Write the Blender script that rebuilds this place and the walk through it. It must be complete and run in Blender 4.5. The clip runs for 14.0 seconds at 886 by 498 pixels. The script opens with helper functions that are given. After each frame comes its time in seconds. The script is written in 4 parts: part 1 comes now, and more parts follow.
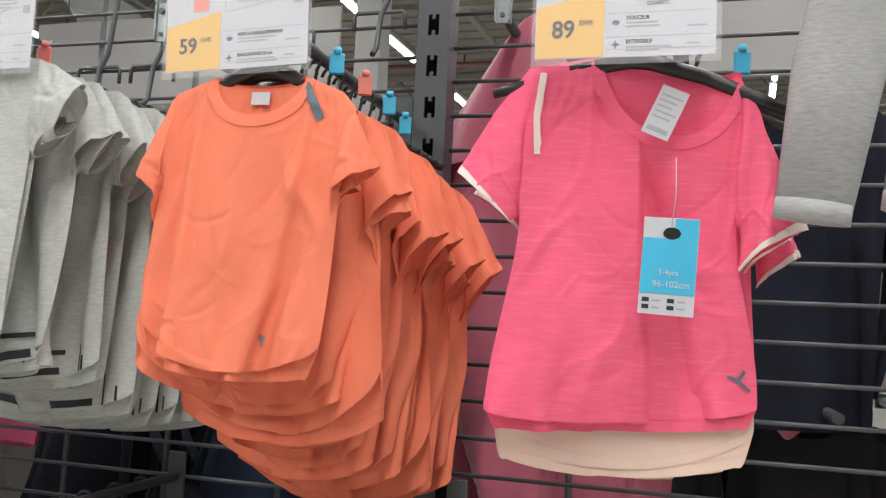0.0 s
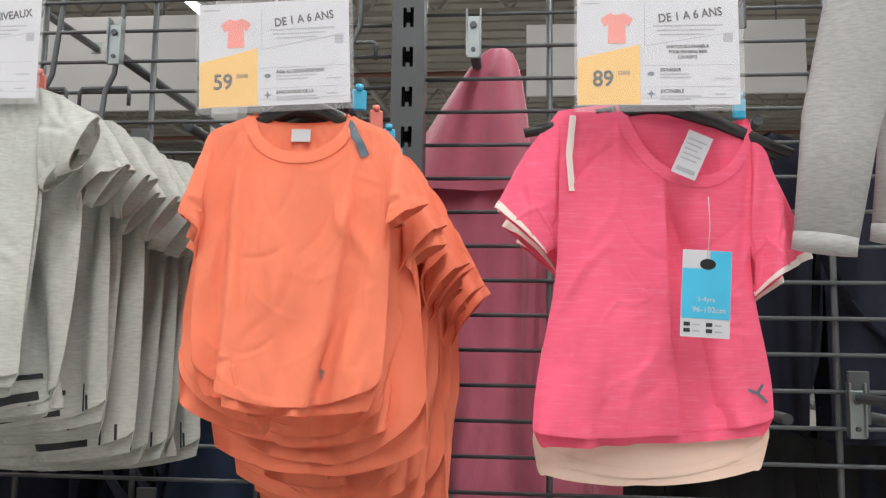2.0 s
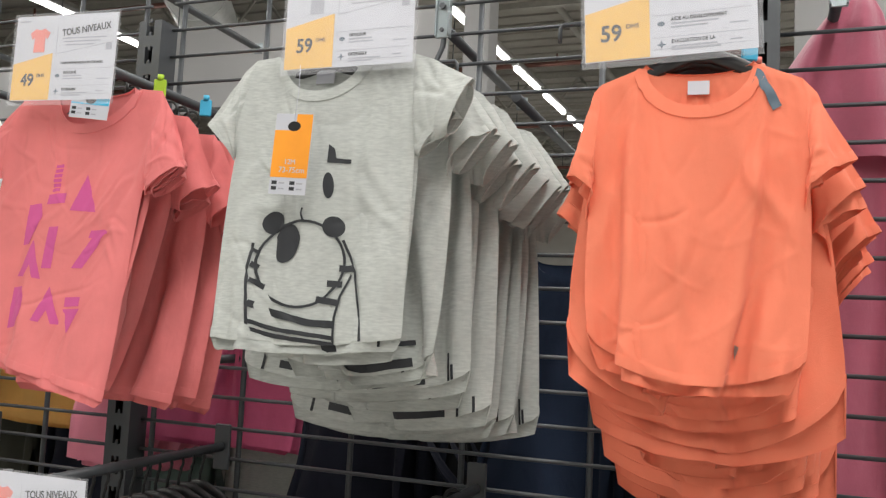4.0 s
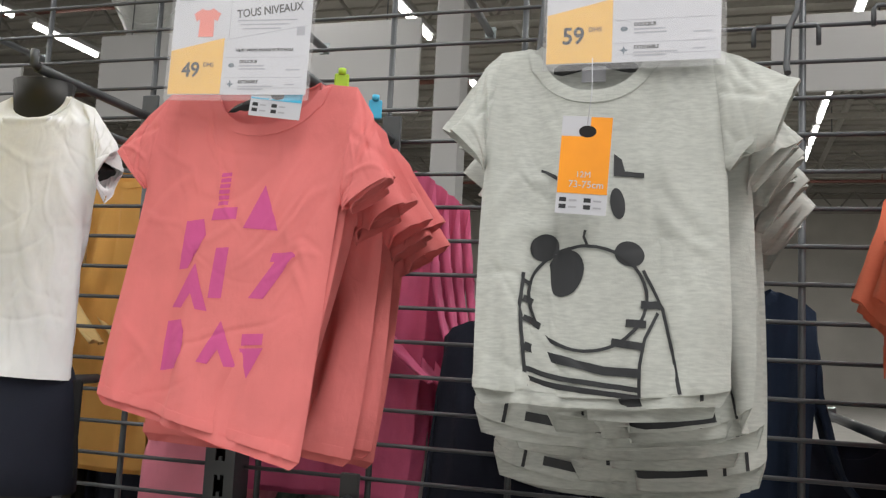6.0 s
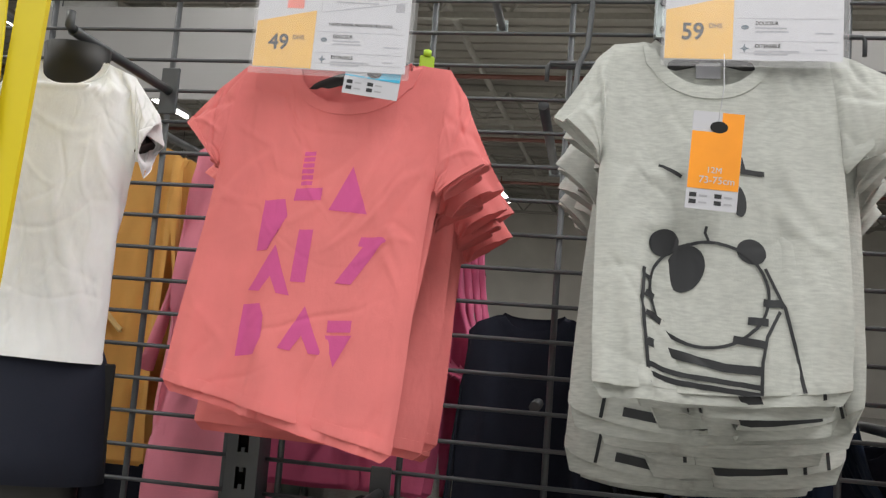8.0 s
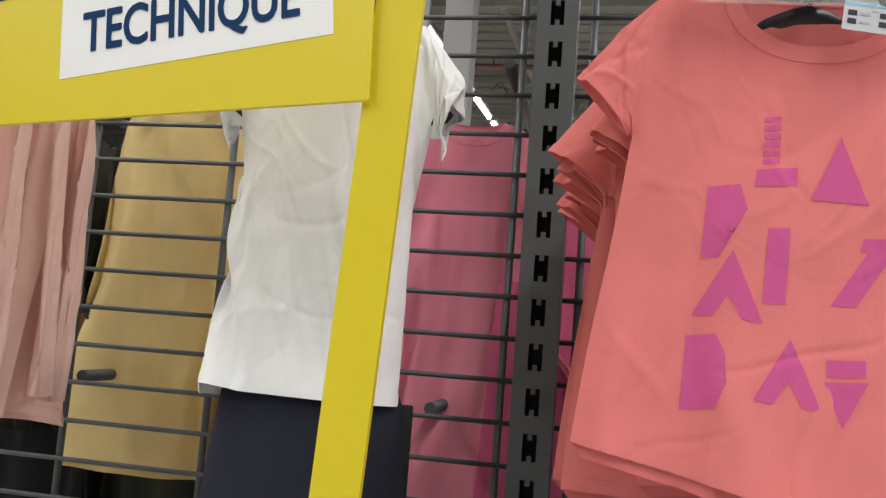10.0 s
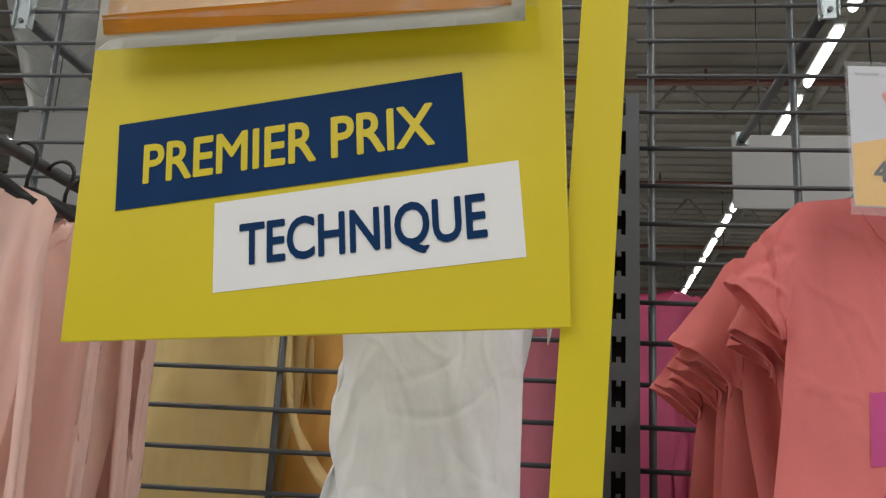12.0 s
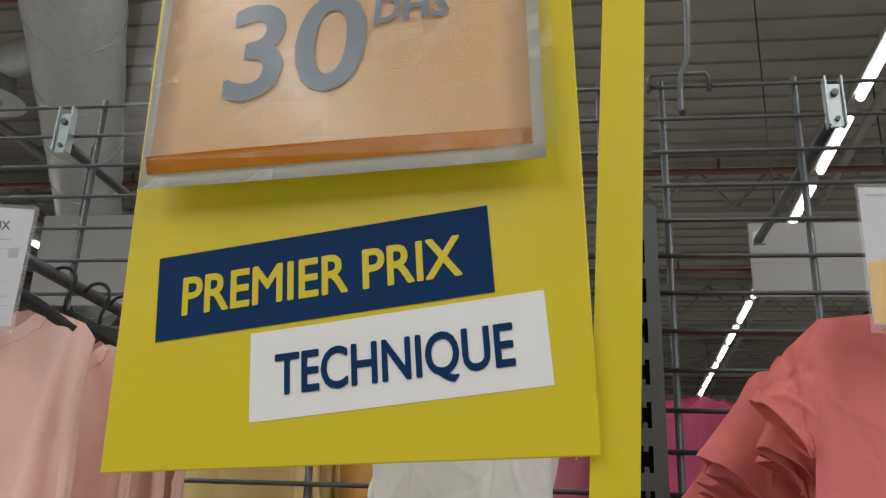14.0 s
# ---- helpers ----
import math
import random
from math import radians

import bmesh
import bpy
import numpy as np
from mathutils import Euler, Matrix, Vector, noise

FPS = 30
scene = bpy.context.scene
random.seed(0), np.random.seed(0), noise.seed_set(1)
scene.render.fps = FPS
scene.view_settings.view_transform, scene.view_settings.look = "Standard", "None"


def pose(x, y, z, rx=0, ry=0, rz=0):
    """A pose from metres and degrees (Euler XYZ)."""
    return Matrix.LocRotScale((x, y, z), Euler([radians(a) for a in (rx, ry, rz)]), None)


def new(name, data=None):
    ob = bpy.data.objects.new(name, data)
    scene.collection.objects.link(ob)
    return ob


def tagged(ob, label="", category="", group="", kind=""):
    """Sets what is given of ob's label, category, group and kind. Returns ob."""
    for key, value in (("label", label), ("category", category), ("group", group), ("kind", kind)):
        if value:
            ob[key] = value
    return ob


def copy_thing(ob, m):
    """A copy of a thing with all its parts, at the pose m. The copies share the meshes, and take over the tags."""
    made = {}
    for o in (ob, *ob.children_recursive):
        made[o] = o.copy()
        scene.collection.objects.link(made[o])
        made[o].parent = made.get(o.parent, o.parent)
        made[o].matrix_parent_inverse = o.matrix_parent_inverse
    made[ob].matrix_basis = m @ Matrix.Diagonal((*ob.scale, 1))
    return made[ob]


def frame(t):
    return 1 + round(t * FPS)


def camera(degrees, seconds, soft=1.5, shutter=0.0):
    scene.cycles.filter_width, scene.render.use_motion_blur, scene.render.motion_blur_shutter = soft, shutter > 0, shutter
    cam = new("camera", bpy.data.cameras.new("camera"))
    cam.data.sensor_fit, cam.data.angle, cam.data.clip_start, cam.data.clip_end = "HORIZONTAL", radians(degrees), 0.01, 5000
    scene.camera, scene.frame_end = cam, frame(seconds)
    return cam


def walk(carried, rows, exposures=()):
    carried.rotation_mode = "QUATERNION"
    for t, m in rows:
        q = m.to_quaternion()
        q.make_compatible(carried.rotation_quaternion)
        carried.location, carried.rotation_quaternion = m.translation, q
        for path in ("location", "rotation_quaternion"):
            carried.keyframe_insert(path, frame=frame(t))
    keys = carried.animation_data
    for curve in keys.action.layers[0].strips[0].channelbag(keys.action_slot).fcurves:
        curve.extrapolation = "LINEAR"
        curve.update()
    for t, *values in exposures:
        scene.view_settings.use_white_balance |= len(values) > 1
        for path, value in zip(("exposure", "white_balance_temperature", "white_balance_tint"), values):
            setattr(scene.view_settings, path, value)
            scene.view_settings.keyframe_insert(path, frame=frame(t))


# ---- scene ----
import functools

cam = camera(55.23, 14.0, soft=1.3)
PATH = [
    (0.0, -0.0126, 0.0102, 1.4613, 95.326, -2.810, 15.967),
    (0.5, -0.1288, -0.0065, 1.4830, 96.053, -0.839, 10.980),
    (1.0, -0.2083, -0.0601, 1.4811, 96.166, -0.160, 8.556),
    (1.5, -0.2480, -0.0918, 1.4812, 96.245, -0.994, 6.055),
    (2.0, -0.2664, -0.1001, 1.4768, 96.334, -0.798, 5.404),
    (2.5, -0.2993, -0.1000, 1.4717, 96.527, -0.589, 7.744),
    (3.0, -0.3526, -0.1150, 1.4619, 96.141, -0.690, 13.821),
    (3.5, -0.4167, -0.1037, 1.4556, 95.409, -1.782, 17.995),
    (4.0, -0.4951, -0.0557, 1.4468, 95.224, -2.808, 20.491),
    (4.2, -0.5575, -0.0451, 1.4464, 95.275, -2.750, 20.095),
    (6.3, -1.0335, 0.0016, 1.4699, 96.641, -2.707, 13.558),
    (6.5, -1.0457, 0.0039, 1.4725, 96.756, -2.587, 11.898),
    (7.0, -1.0937, -0.0137, 1.4695, 96.851, -3.014, 8.775),
    (7.5, -1.1387, -0.0105, 1.4648, 96.761, -3.658, 8.350),
    (8.0, -1.2454, -0.0277, 1.4436, 96.476, -4.414, 9.663),
    (8.5, -1.3441, 0.0236, 1.4248, 96.138, -5.191, 16.150),
    (8.7, -1.4079, 0.0406, 1.4281, 96.232, -5.082, 16.108),
    (10.8, -1.9765, 0.2890, 1.4693, 95.857, -3.944, 4.227),
    (11.0, -2.0139, 0.2865, 1.4725, 95.878, -3.825, 2.935),
    (11.5, -2.0272, 0.2390, 1.5028, 97.059, -3.746, 3.223),
    (12.0, -2.0141, 0.1914, 1.5457, 103.433, -2.926, 6.123),
    (12.5, -2.0041, 0.1647, 1.5701, 107.669, -2.257, 7.621),
    (13.0, -2.0003, 0.1466, 1.5823, 109.424, -2.382, 8.192),
    (13.5, -2.0068, 0.1488, 1.5769, 110.091, -2.518, 8.398),
    (14.0, -2.0207, 0.1535, 1.5717, 109.480, -2.184, 7.607),
]
walk(cam, [(t, pose(x, y, z, rx, ry, rz)) for t, x, y, z, rx, ry, rz in PATH],
     exposures=((0.0, 0.07), (4.2, 0.06), (6.5, -0.10), (8.7, -0.10), (11.0, -0.22), (11.5, -0.46), (12.0, -0.54), (12.6, -0.62), (14.0, -0.62)))

# ---- light: a closed hall with rows of fluorescent fittings under the roof ----
world = bpy.data.worlds.new("hall_air")
scene.world = world
world.use_nodes = True
world.node_tree.nodes["Background"].inputs[0].default_value = (1.0, 0.97, 0.93, 1)
world.node_tree.nodes["Background"].inputs[1].default_value = 0.05
scene.view_settings.exposure = 0.0

ROW_Z, ROW_LEAN = 6.0, 0.055
LIGHT_ROWS = (1.0, -4.8, -10.6, 6.8)


def row_x(x, y):
    return x + ROW_LEAN * (y - 9.0)


for x in LIGHT_ROWS:
    for y0, y1 in ((-9.0, 3.0), (3.6, 27.0)):
        data = bpy.data.lights.new("strip_light", "AREA")
        data.shape, data.size, data.size_y = "RECTANGLE", 0.22, y1 - y0
        data.energy, data.color = (40.5 if y1 < 4 else 12.0) * (y1 - y0), (1.0, 0.98, 0.95)
        lamp = new("strip_light", data)
        ym = (y0 + y1) / 2
        lamp.matrix_world = pose(row_x(x, ym), ym, ROW_Z - 0.16, 0, 0, -math.degrees(math.atan(ROW_LEAN)))


# ---- materials ----
def nodes_of(name):
    m = bpy.data.materials.new(name)
    m.use_nodes = True
    nt = m.node_tree
    return m, nt, nt.nodes["Principled BSDF"]


def mixed(nt, fac, a, b):
    n = nt.nodes.new("ShaderNodeMix")
    n.data_type = "RGBA"
    nt.links.new(fac, n.inputs[0])
    n.inputs[6].default_value, n.inputs[7].default_value = (*a, 1), (*b, 1)
    return n.outputs[2]


def tex(nt, kind, scale, stretch=(1, 1, 1), detail=4.0):
    c = nt.nodes.new("ShaderNodeTexCoord")
    mp = nt.nodes.new("ShaderNodeMapping")
    mp.inputs["Scale"].default_value = stretch
    nt.links.new(c.outputs["Object"], mp.inputs[0])
    n = nt.nodes.new(kind)
    n.inputs["Scale"].default_value = scale
    if kind == "ShaderNodeTexNoise":
        n.inputs["Detail"].default_value = detail
    nt.links.new(mp.outputs[0], n.inputs["Vector"])
    return n.outputs[0]


def ramp(nt, fac, lo, hi):
    n = nt.nodes.new("ShaderNodeMapRange")
    n.inputs[1].default_value, n.inputs[2].default_value = lo, hi
    nt.links.new(fac, n.inputs[0])
    return n.outputs[0]


def bump(nt, bsdf, height, strength, distance=0.002):
    n = nt.nodes.new("ShaderNodeBump")
    n.inputs["Strength"].default_value, n.inputs["Distance"].default_value = strength, distance
    nt.links.new(height, n.inputs["Height"])
    nt.links.new(n.outputs[0], bsdf.inputs["Normal"])


def fabric(name, c, slub=0.0, flecks=None, rough=0.85, sheen=0.08, thin=0.16):
    """Knit cloth: soft tone drift, fine knit relief, horizontal slub or melange flecks where asked."""
    m, nt, b = nodes_of(name)
    drift = ramp(nt, tex(nt, "ShaderNodeTexNoise", 9.0), 0.3, 0.7)
    light, dark = tuple(min(1, v * 1.06) for v in c), tuple(v * 0.92 for v in c)
    col = mixed(nt, drift, dark, light)
    if flecks:
        f = ramp(nt, tex(nt, "ShaderNodeTexNoise", 95.0, (0.8, 0.8, 4), 6.0), 0.36, 0.70)
        n = nt.nodes.new("ShaderNodeMix")
        n.data_type = "RGBA"
        nt.links.new(f, n.inputs[0])
        nt.links.new(col, n.inputs[6])
        n.inputs[7].default_value = (*flecks, 1)
        col = n.outputs[2]
    if slub:
        f = ramp(nt, tex(nt, "ShaderNodeTexNoise", 40.0, (0.7, 0.7, 11), 3.0), 0.5, 0.75)
        n = nt.nodes.new("ShaderNodeMix")
        n.data_type = "RGBA"
        mul = nt.nodes.new("ShaderNodeMath")
        mul.operation = "MULTIPLY"
        mul.inputs[1].default_value = slub
        nt.links.new(f, mul.inputs[0])
        nt.links.new(mul.outputs[0], n.inputs[0])
        nt.links.new(col, n.inputs[6])
        n.inputs[7].default_value = (*(min(1, v * 1.5 + 0.08) for v in c), 1)
        col = n.outputs[2]
    nt.links.new(col, b.inputs["Base Color"])
    b.inputs["Roughness"].default_value = rough
    b.inputs["Specular IOR Level"].default_value = 0.25
    b.inputs["Sheen Weight"].default_value = sheen
    b.inputs["Sheen Roughness"].default_value = 0.5
    crease = tex(nt, "ShaderNodeTexNoise", 26.0, (1.4, 1.4, 0.8), 5.0)
    crease.node.inputs["Distortion"].default_value = 0.35
    knit = tex(nt, "ShaderNodeTexNoise", 900.0, (1, 1, 1), 1.0)
    add = nt.nodes.new("ShaderNodeMath")
    add.operation = "MULTIPLY_ADD"
    add.inputs[1].default_value = 0.12
    nt.links.new(knit, add.inputs[0])
    nt.links.new(crease, add.inputs[2])
    bump(nt, b, add.outputs[0], 0.6, 0.0045)
    if thin:
        # light passes through a single layer of cloth
        tr = nt.nodes.new("ShaderNodeBsdfTranslucent")
        nt.links.new(col, tr.inputs["Color"])
        mx = nt.nodes.new("ShaderNodeMixShader")
        mx.inputs[0].default_value = thin
        nt.links.new(b.outputs[0], mx.inputs[1])
        nt.links.new(tr.outputs[0], mx.inputs[2])
        nt.links.new(mx.outputs[0], nt.nodes["Material Output"].inputs[0])
    return m


def paint(name, c, rough=0.5, metal=0.0, var=0.08, scale=14.0, relief=0.05, shine=0.5):
    m, nt, b = nodes_of(name)
    n = tex(nt, "ShaderNodeTexNoise", scale)
    col = mixed(nt, ramp(nt, n, 0.3, 0.7), tuple(v * (1 - var) for v in c), tuple(min(1, v * (1 + var)) for v in c))
    nt.links.new(col, b.inputs["Base Color"])
    b.inputs["Roughness"].default_value, b.inputs["Metallic"].default_value = rough, metal
    b.inputs["Specular IOR Level"].default_value = shine
    if relief:
        bump(nt, b, tex(nt, "ShaderNodeTexNoise", scale * 12), relief, 0.001)
    return m


def clear_plastic(name):
    m, nt, b = nodes_of(name)
    b.inputs["Base Color"].default_value = (0.95, 0.96, 1.0, 1)
    b.inputs["Roughness"].default_value = 0.12
    b.inputs["IOR"].default_value = 1.3
    clear = nt.nodes.new("ShaderNodeBsdfTransparent")
    mix = nt.nodes.new("ShaderNodeMixShader")
    mix.inputs[0].default_value = 0.10
    nt.links.new(clear.outputs[0], mix.inputs[1])
    nt.links.new(b.outputs[0], mix.inputs[2])
    nt.links.new(mix.outputs[0], nt.nodes["Material Output"].inputs[0])
    return m


def glow(name, c, strength):
    m, nt, b = nodes_of(name)
    b.inputs["Base Color"].default_value = (0.9, 0.9, 0.9, 1)
    b.inputs["Emission Color"].default_value = (*c, 1)
    b.inputs["Emission Strength"].default_value = strength
    return m


M = {
    "coral": fabric("coral_jersey", (0.83, 0.235, 0.235)),
    "orange": fabric("orange_jersey", (0.92, 0.255, 0.150)),
    "pink": fabric("pink_jersey", (0.95, 0.145, 0.265), slub=0.35),
    "cream": fabric("cream_jersey", (0.86, 0.66, 0.56)),
    "trim": fabric("white_trim", (0.85, 0.80, 0.76)),
    "grey": fabric("grey_melange", (0.57, 0.59, 0.56), flecks=(0.46, 0.48, 0.46)),
    "fleece": fabric("grey_fleece", (0.47, 0.48, 0.48), flecks=(0.37, 0.37, 0.38)),
    "white": fabric("white_jersey", (0.83, 0.85, 0.88), thin=0.0),
    "navy": fabric("navy_jersey", (0.018, 0.021, 0.036), sheen=0.03),
    "dark": fabric("black_cloth", (0.022, 0.022, 0.024), sheen=0.03),
    "denim": fabric("blue_cloth", (0.022, 0.036, 0.07), sheen=0.05),
    "peach": fabric("peach_fleece", (0.97, 0.66, 0.59)),
    "yellow": fabric("straw_fleece", (0.84, 0.66, 0.31)),
    "mustard": fabric("mustard_fleece", (0.74, 0.42, 0.12)),
    "rose": fabric("rose_fleece", (0.70, 0.14, 0.28)),
    "velour": fabric("pink_velour", (0.55, 0.145, 0.22), sheen=0.7),
    "blush": fabric("blush_pink_fleece", (0.80, 0.27, 0.36)),
    "sage": fabric("sage_cotton", (0.16, 0.22, 0.20)),
    "olive": fabric("olive_cloth", (0.04, 0.04, 0.03), sheen=0.03),
    "steel": paint("grey_powder_coat", (0.085, 0.092, 0.10), 0.45, 0.3),
    "zinc": paint("zinc_plate", (0.30, 0.34, 0.35), 0.38, 0.85),
    "plastic": paint("black_plastic", (0.012, 0.012, 0.013), 0.42, relief=0.02),
    # near-black colour standing in for the shade inside openings
    "hole": paint("opening_shade", (0.006, 0.006, 0.007), 0.8),
    "paper": paint("white_card", (0.52, 0.53, 0.58), 0.45, var=0.02, relief=0.0),
    "bright": paint("white_print", (0.80, 0.81, 0.82), 0.45, var=0.02, relief=0.0),
    "ink": paint("dark_ink", (0.016, 0.018, 0.022), 0.6, relief=0.0),
    "grey_ink": paint("grey_ink", (0.35, 0.36, 0.40), 0.6, relief=0.0),
    "ochre": paint("ochre_print", (0.74, 0.44, 0.075), 0.5, var=0.03, relief=0.0),
    "swatch": paint("coral_print", (0.72, 0.20, 0.16), 0.5, relief=0.0),
    "sheet": paint("orange_sheet", (0.95, 0.65, 0.32), 0.25, var=0.03, relief=0.0),
    "sheet_edge": paint("orange_sheet_edge", (0.76, 0.34, 0.02), 0.4, var=0.03, relief=0.0),
    "slate": paint("slate_ink", (0.09, 0.13, 0.17), 0.5, relief=0.0),
    "board": paint("yellow_board", (0.66, 0.54, 0.013), 0.38, var=0.03, scale=4.0, relief=0.02),
    "navy_ink": paint("navy_print", (0.003, 0.032, 0.110), 0.5, relief=0.0, shine=0.12),
    "blue_tag": paint("blue_tag", (0.05, 0.42, 0.66), 0.45, relief=0.0),
    "orange_tag": paint("orange_tag", (0.88, 0.32, 0.015), 0.45, relief=0.0),
    "magenta": fabric("magenta_print", (0.68, 0.115, 0.33)),
    "lime": paint("lime_tag", (0.40, 0.62, 0.03), 0.5, relief=0.0),
    "clear": clear_plastic("clear_sleeve"),
    "tube": glow("lit_tube", (1.0, 0.97, 0.92), 9.0),
    "roof": paint("roof_sheet", (0.31, 0.295, 0.265), 0.7, var=0.1, scale=1.2),
    "beam": paint("roof_steel", (0.30, 0.29, 0.26), 0.6),
    "pipe": paint("red_pipe", (0.16, 0.06, 0.045), 0.5),
    "duct": paint("duct_cloth", (0.55, 0.57, 0.57), 0.45, 0.2),
    "wall": paint("hall_paint", (0.62, 0.60, 0.56), 0.8, scale=0.8),
    "panel": paint("white_panel", (0.37, 0.37, 0.37), 0.6, var=0.03, scale=1.0),
    "floor": paint("floor_tile", (0.50, 0.49, 0.46), 0.35, scale=2.0),
    "skin": paint("black_form", (0.010, 0.010, 0.011), 0.5),
}


# ---- mesh helpers ----
def part(name, bm, mat, parent=None, label=""):
    me = bpy.data.meshes.new(name)
    bm.to_mesh(me)
    bm.free()
    me.materials.append(M[mat])
    ob = new(name, me)
    if parent is not None:
        ob.parent = parent
    if label:
        ob["label"] = label
    return ob


def thing(name, m, label, category, group=""):
    ob = new(name)
    ob.empty_display_size = 0.05
    ob.matrix_world = m
    return tagged(ob, label, category, group)


def smooth(bm):
    for f in bm.faces:
        f.smooth = True
    return bm


def box(bm, a, b, bevel=0.0):
    a, b = Vector(a), Vector(b)
    r = bmesh.ops.create_cube(bm, size=1.0)
    for v in r["verts"]:
        v.co = (a + b) / 2 + Vector(v.co[i] * (b[i] - a[i]) for i in range(3))
    if bevel:
        es = list({e for v in r["verts"] for e in v.link_edges})
        bmesh.ops.bevel(bm, geom=es, offset=bevel, segments=1, affect="EDGES")
    return bm


def boxed(a, b, bevel=0.0):
    return box(bmesh.new(), a, b, bevel)


def sweep(points, radius, sides=8, bm=None, flat=1.0):
    """A round bar along a line of points; flat squeezes it across y."""
    bm = bm or bmesh.new()
    pts = [Vector(p) for p in points]
    rings = []
    for i, p in enumerate(pts):
        d = (pts[min(i + 1, len(pts) - 1)] - pts[max(i - 1, 0)]).normalized()
        up = Vector((0, 1, 0)) if abs(d.y) < 0.9 else Vector((0, 0, 1))
        a = d.cross(up).normalized()
        b = a.cross(d).normalized()
        r = radius(i / max(1, len(pts) - 1)) if callable(radius) else radius
        rings.append([bm.verts.new(p + a * (r * math.cos(q)) + b * (r * flat * math.sin(q))) for q in (2 * math.pi * k / sides for k in range(sides))])
    for r0, r1 in zip(rings, rings[1:]):
        for k in range(sides):
            bm.faces.new((r0[k], r0[(k + 1) % sides], r1[(k + 1) % sides], r1[k])).smooth = True
    bm.faces.new(rings[0][::-1])
    bm.faces.new(rings[-1])
    bmesh.ops.recalc_face_normals(bm, faces=bm.faces)
    return bm


def arc(cx, cz, r, a0, a1, n, y=0.0):
    return [(cx + r * math.cos(radians(a0 + (a1 - a0) * i / n)), y, cz + r * math.sin(radians(a0 + (a1 - a0) * i / n))) for i in range(n + 1)]


def lettering(body, size, x, z, y=0.0, align="LEFT", turn=0.0, squeeze=1.0, bold=0.0):
    """Words as a thin mesh that faces -y."""
    cu = bpy.data.curves.new("words", "FONT")
    cu.body, cu.size, cu.align_x, cu.extrude, cu.offset, cu.resolution_u = body, size, align, 0.0002, 0.0, 4
    ob = bpy.data.objects.new("words", cu)
    me = bpy.data.meshes.new_from_object(ob)
    bm = bmesh.new()
    bm.from_mesh(me)
    # a heavier face: the same letters laid again a hair to each side
    for k in range(8 if bold else 0):
        n = len(bm.verts)
        bm.from_mesh(me)
        bm.verts.ensure_lookup_table()
        for v in bm.verts[n:]:
            v.co += Vector((bold * math.cos(math.pi * k / 4), bold * math.sin(math.pi * k / 4), 0.00002 * (k + 1)))
    bpy.data.objects.remove(ob)
    bpy.data.meshes.remove(me)
    bpy.data.curves.remove(cu)
    c, s = math.cos(radians(turn)), math.sin(radians(turn))
    for v in bm.verts:
        px, pz, d = v.co.x * squeeze, v.co.y, v.co.z
        v.co = (x + c * px - s * pz, y - d, z + s * px + c * pz)
    return bm


def poly(points, y=0.0, depth=0.0004, bm=None):
    """A flat shape in the xz plane, with a little thickness."""
    bm = bm or bmesh.new()
    front = [bm.verts.new((x, y - depth, z)) for x, z in points]
    back = [bm.verts.new((x, y, z)) for x, z in points]
    bm.faces.new(front)
    bm.faces.new(back[::-1])
    for i in range(len(points)):
        j = (i + 1) % len(points)
        bm.faces.new((front[i], back[i], back[j], front[j]))
    bmesh.ops.recalc_face_normals(bm, faces=bm.faces)
    return bm


def ellipse(cx, cz, a, b, turn=0.0, n=28):
    c, s = math.cos(radians(turn)), math.sin(radians(turn))
    return [(cx + c * a * math.cos(q) - s * b * math.sin(q), cz + s * a * math.cos(q) + c * b * math.sin(q)) for q in (2 * math.pi * k / n for k in range(n))]


def strip(pts, width):
    """A pen line of even width as a run of small quads."""
    out = stroke(pts, width)
    n = len(pts)
    return [[out[i], out[i + 1], out[2 * n - 2 - i], out[2 * n - 1 - i]] for i in range(n - 1)]


def stroke(pts, width):
    """A pen line of even width as a closed outline."""
    left, right = [], []
    for i, p in enumerate(pts):
        a, b = pts[max(i - 1, 0)], pts[min(i + 1, len(pts) - 1)]
        d = Vector((b[0] - a[0], b[1] - a[1])).normalized()
        n = Vector((-d.y, d.x)) * width / 2
        left.append((p[0] + n.x, p[1] + n.y))
        right.append((p[0] - n.x, p[1] - n.y))
    return left + right[::-1]


def skin_rings(rings, bm=None):
    bm = bm or bmesh.new()
    vs = [[bm.verts.new(p) for p in r] for r in rings]
    m = len(rings[0])
    for a, b in zip(vs, vs[1:]):
        for k in range(m):
            bm.faces.new((a[k], a[(k + 1) % m], b[(k + 1) % m], b[k])).smooth = True
    return bm


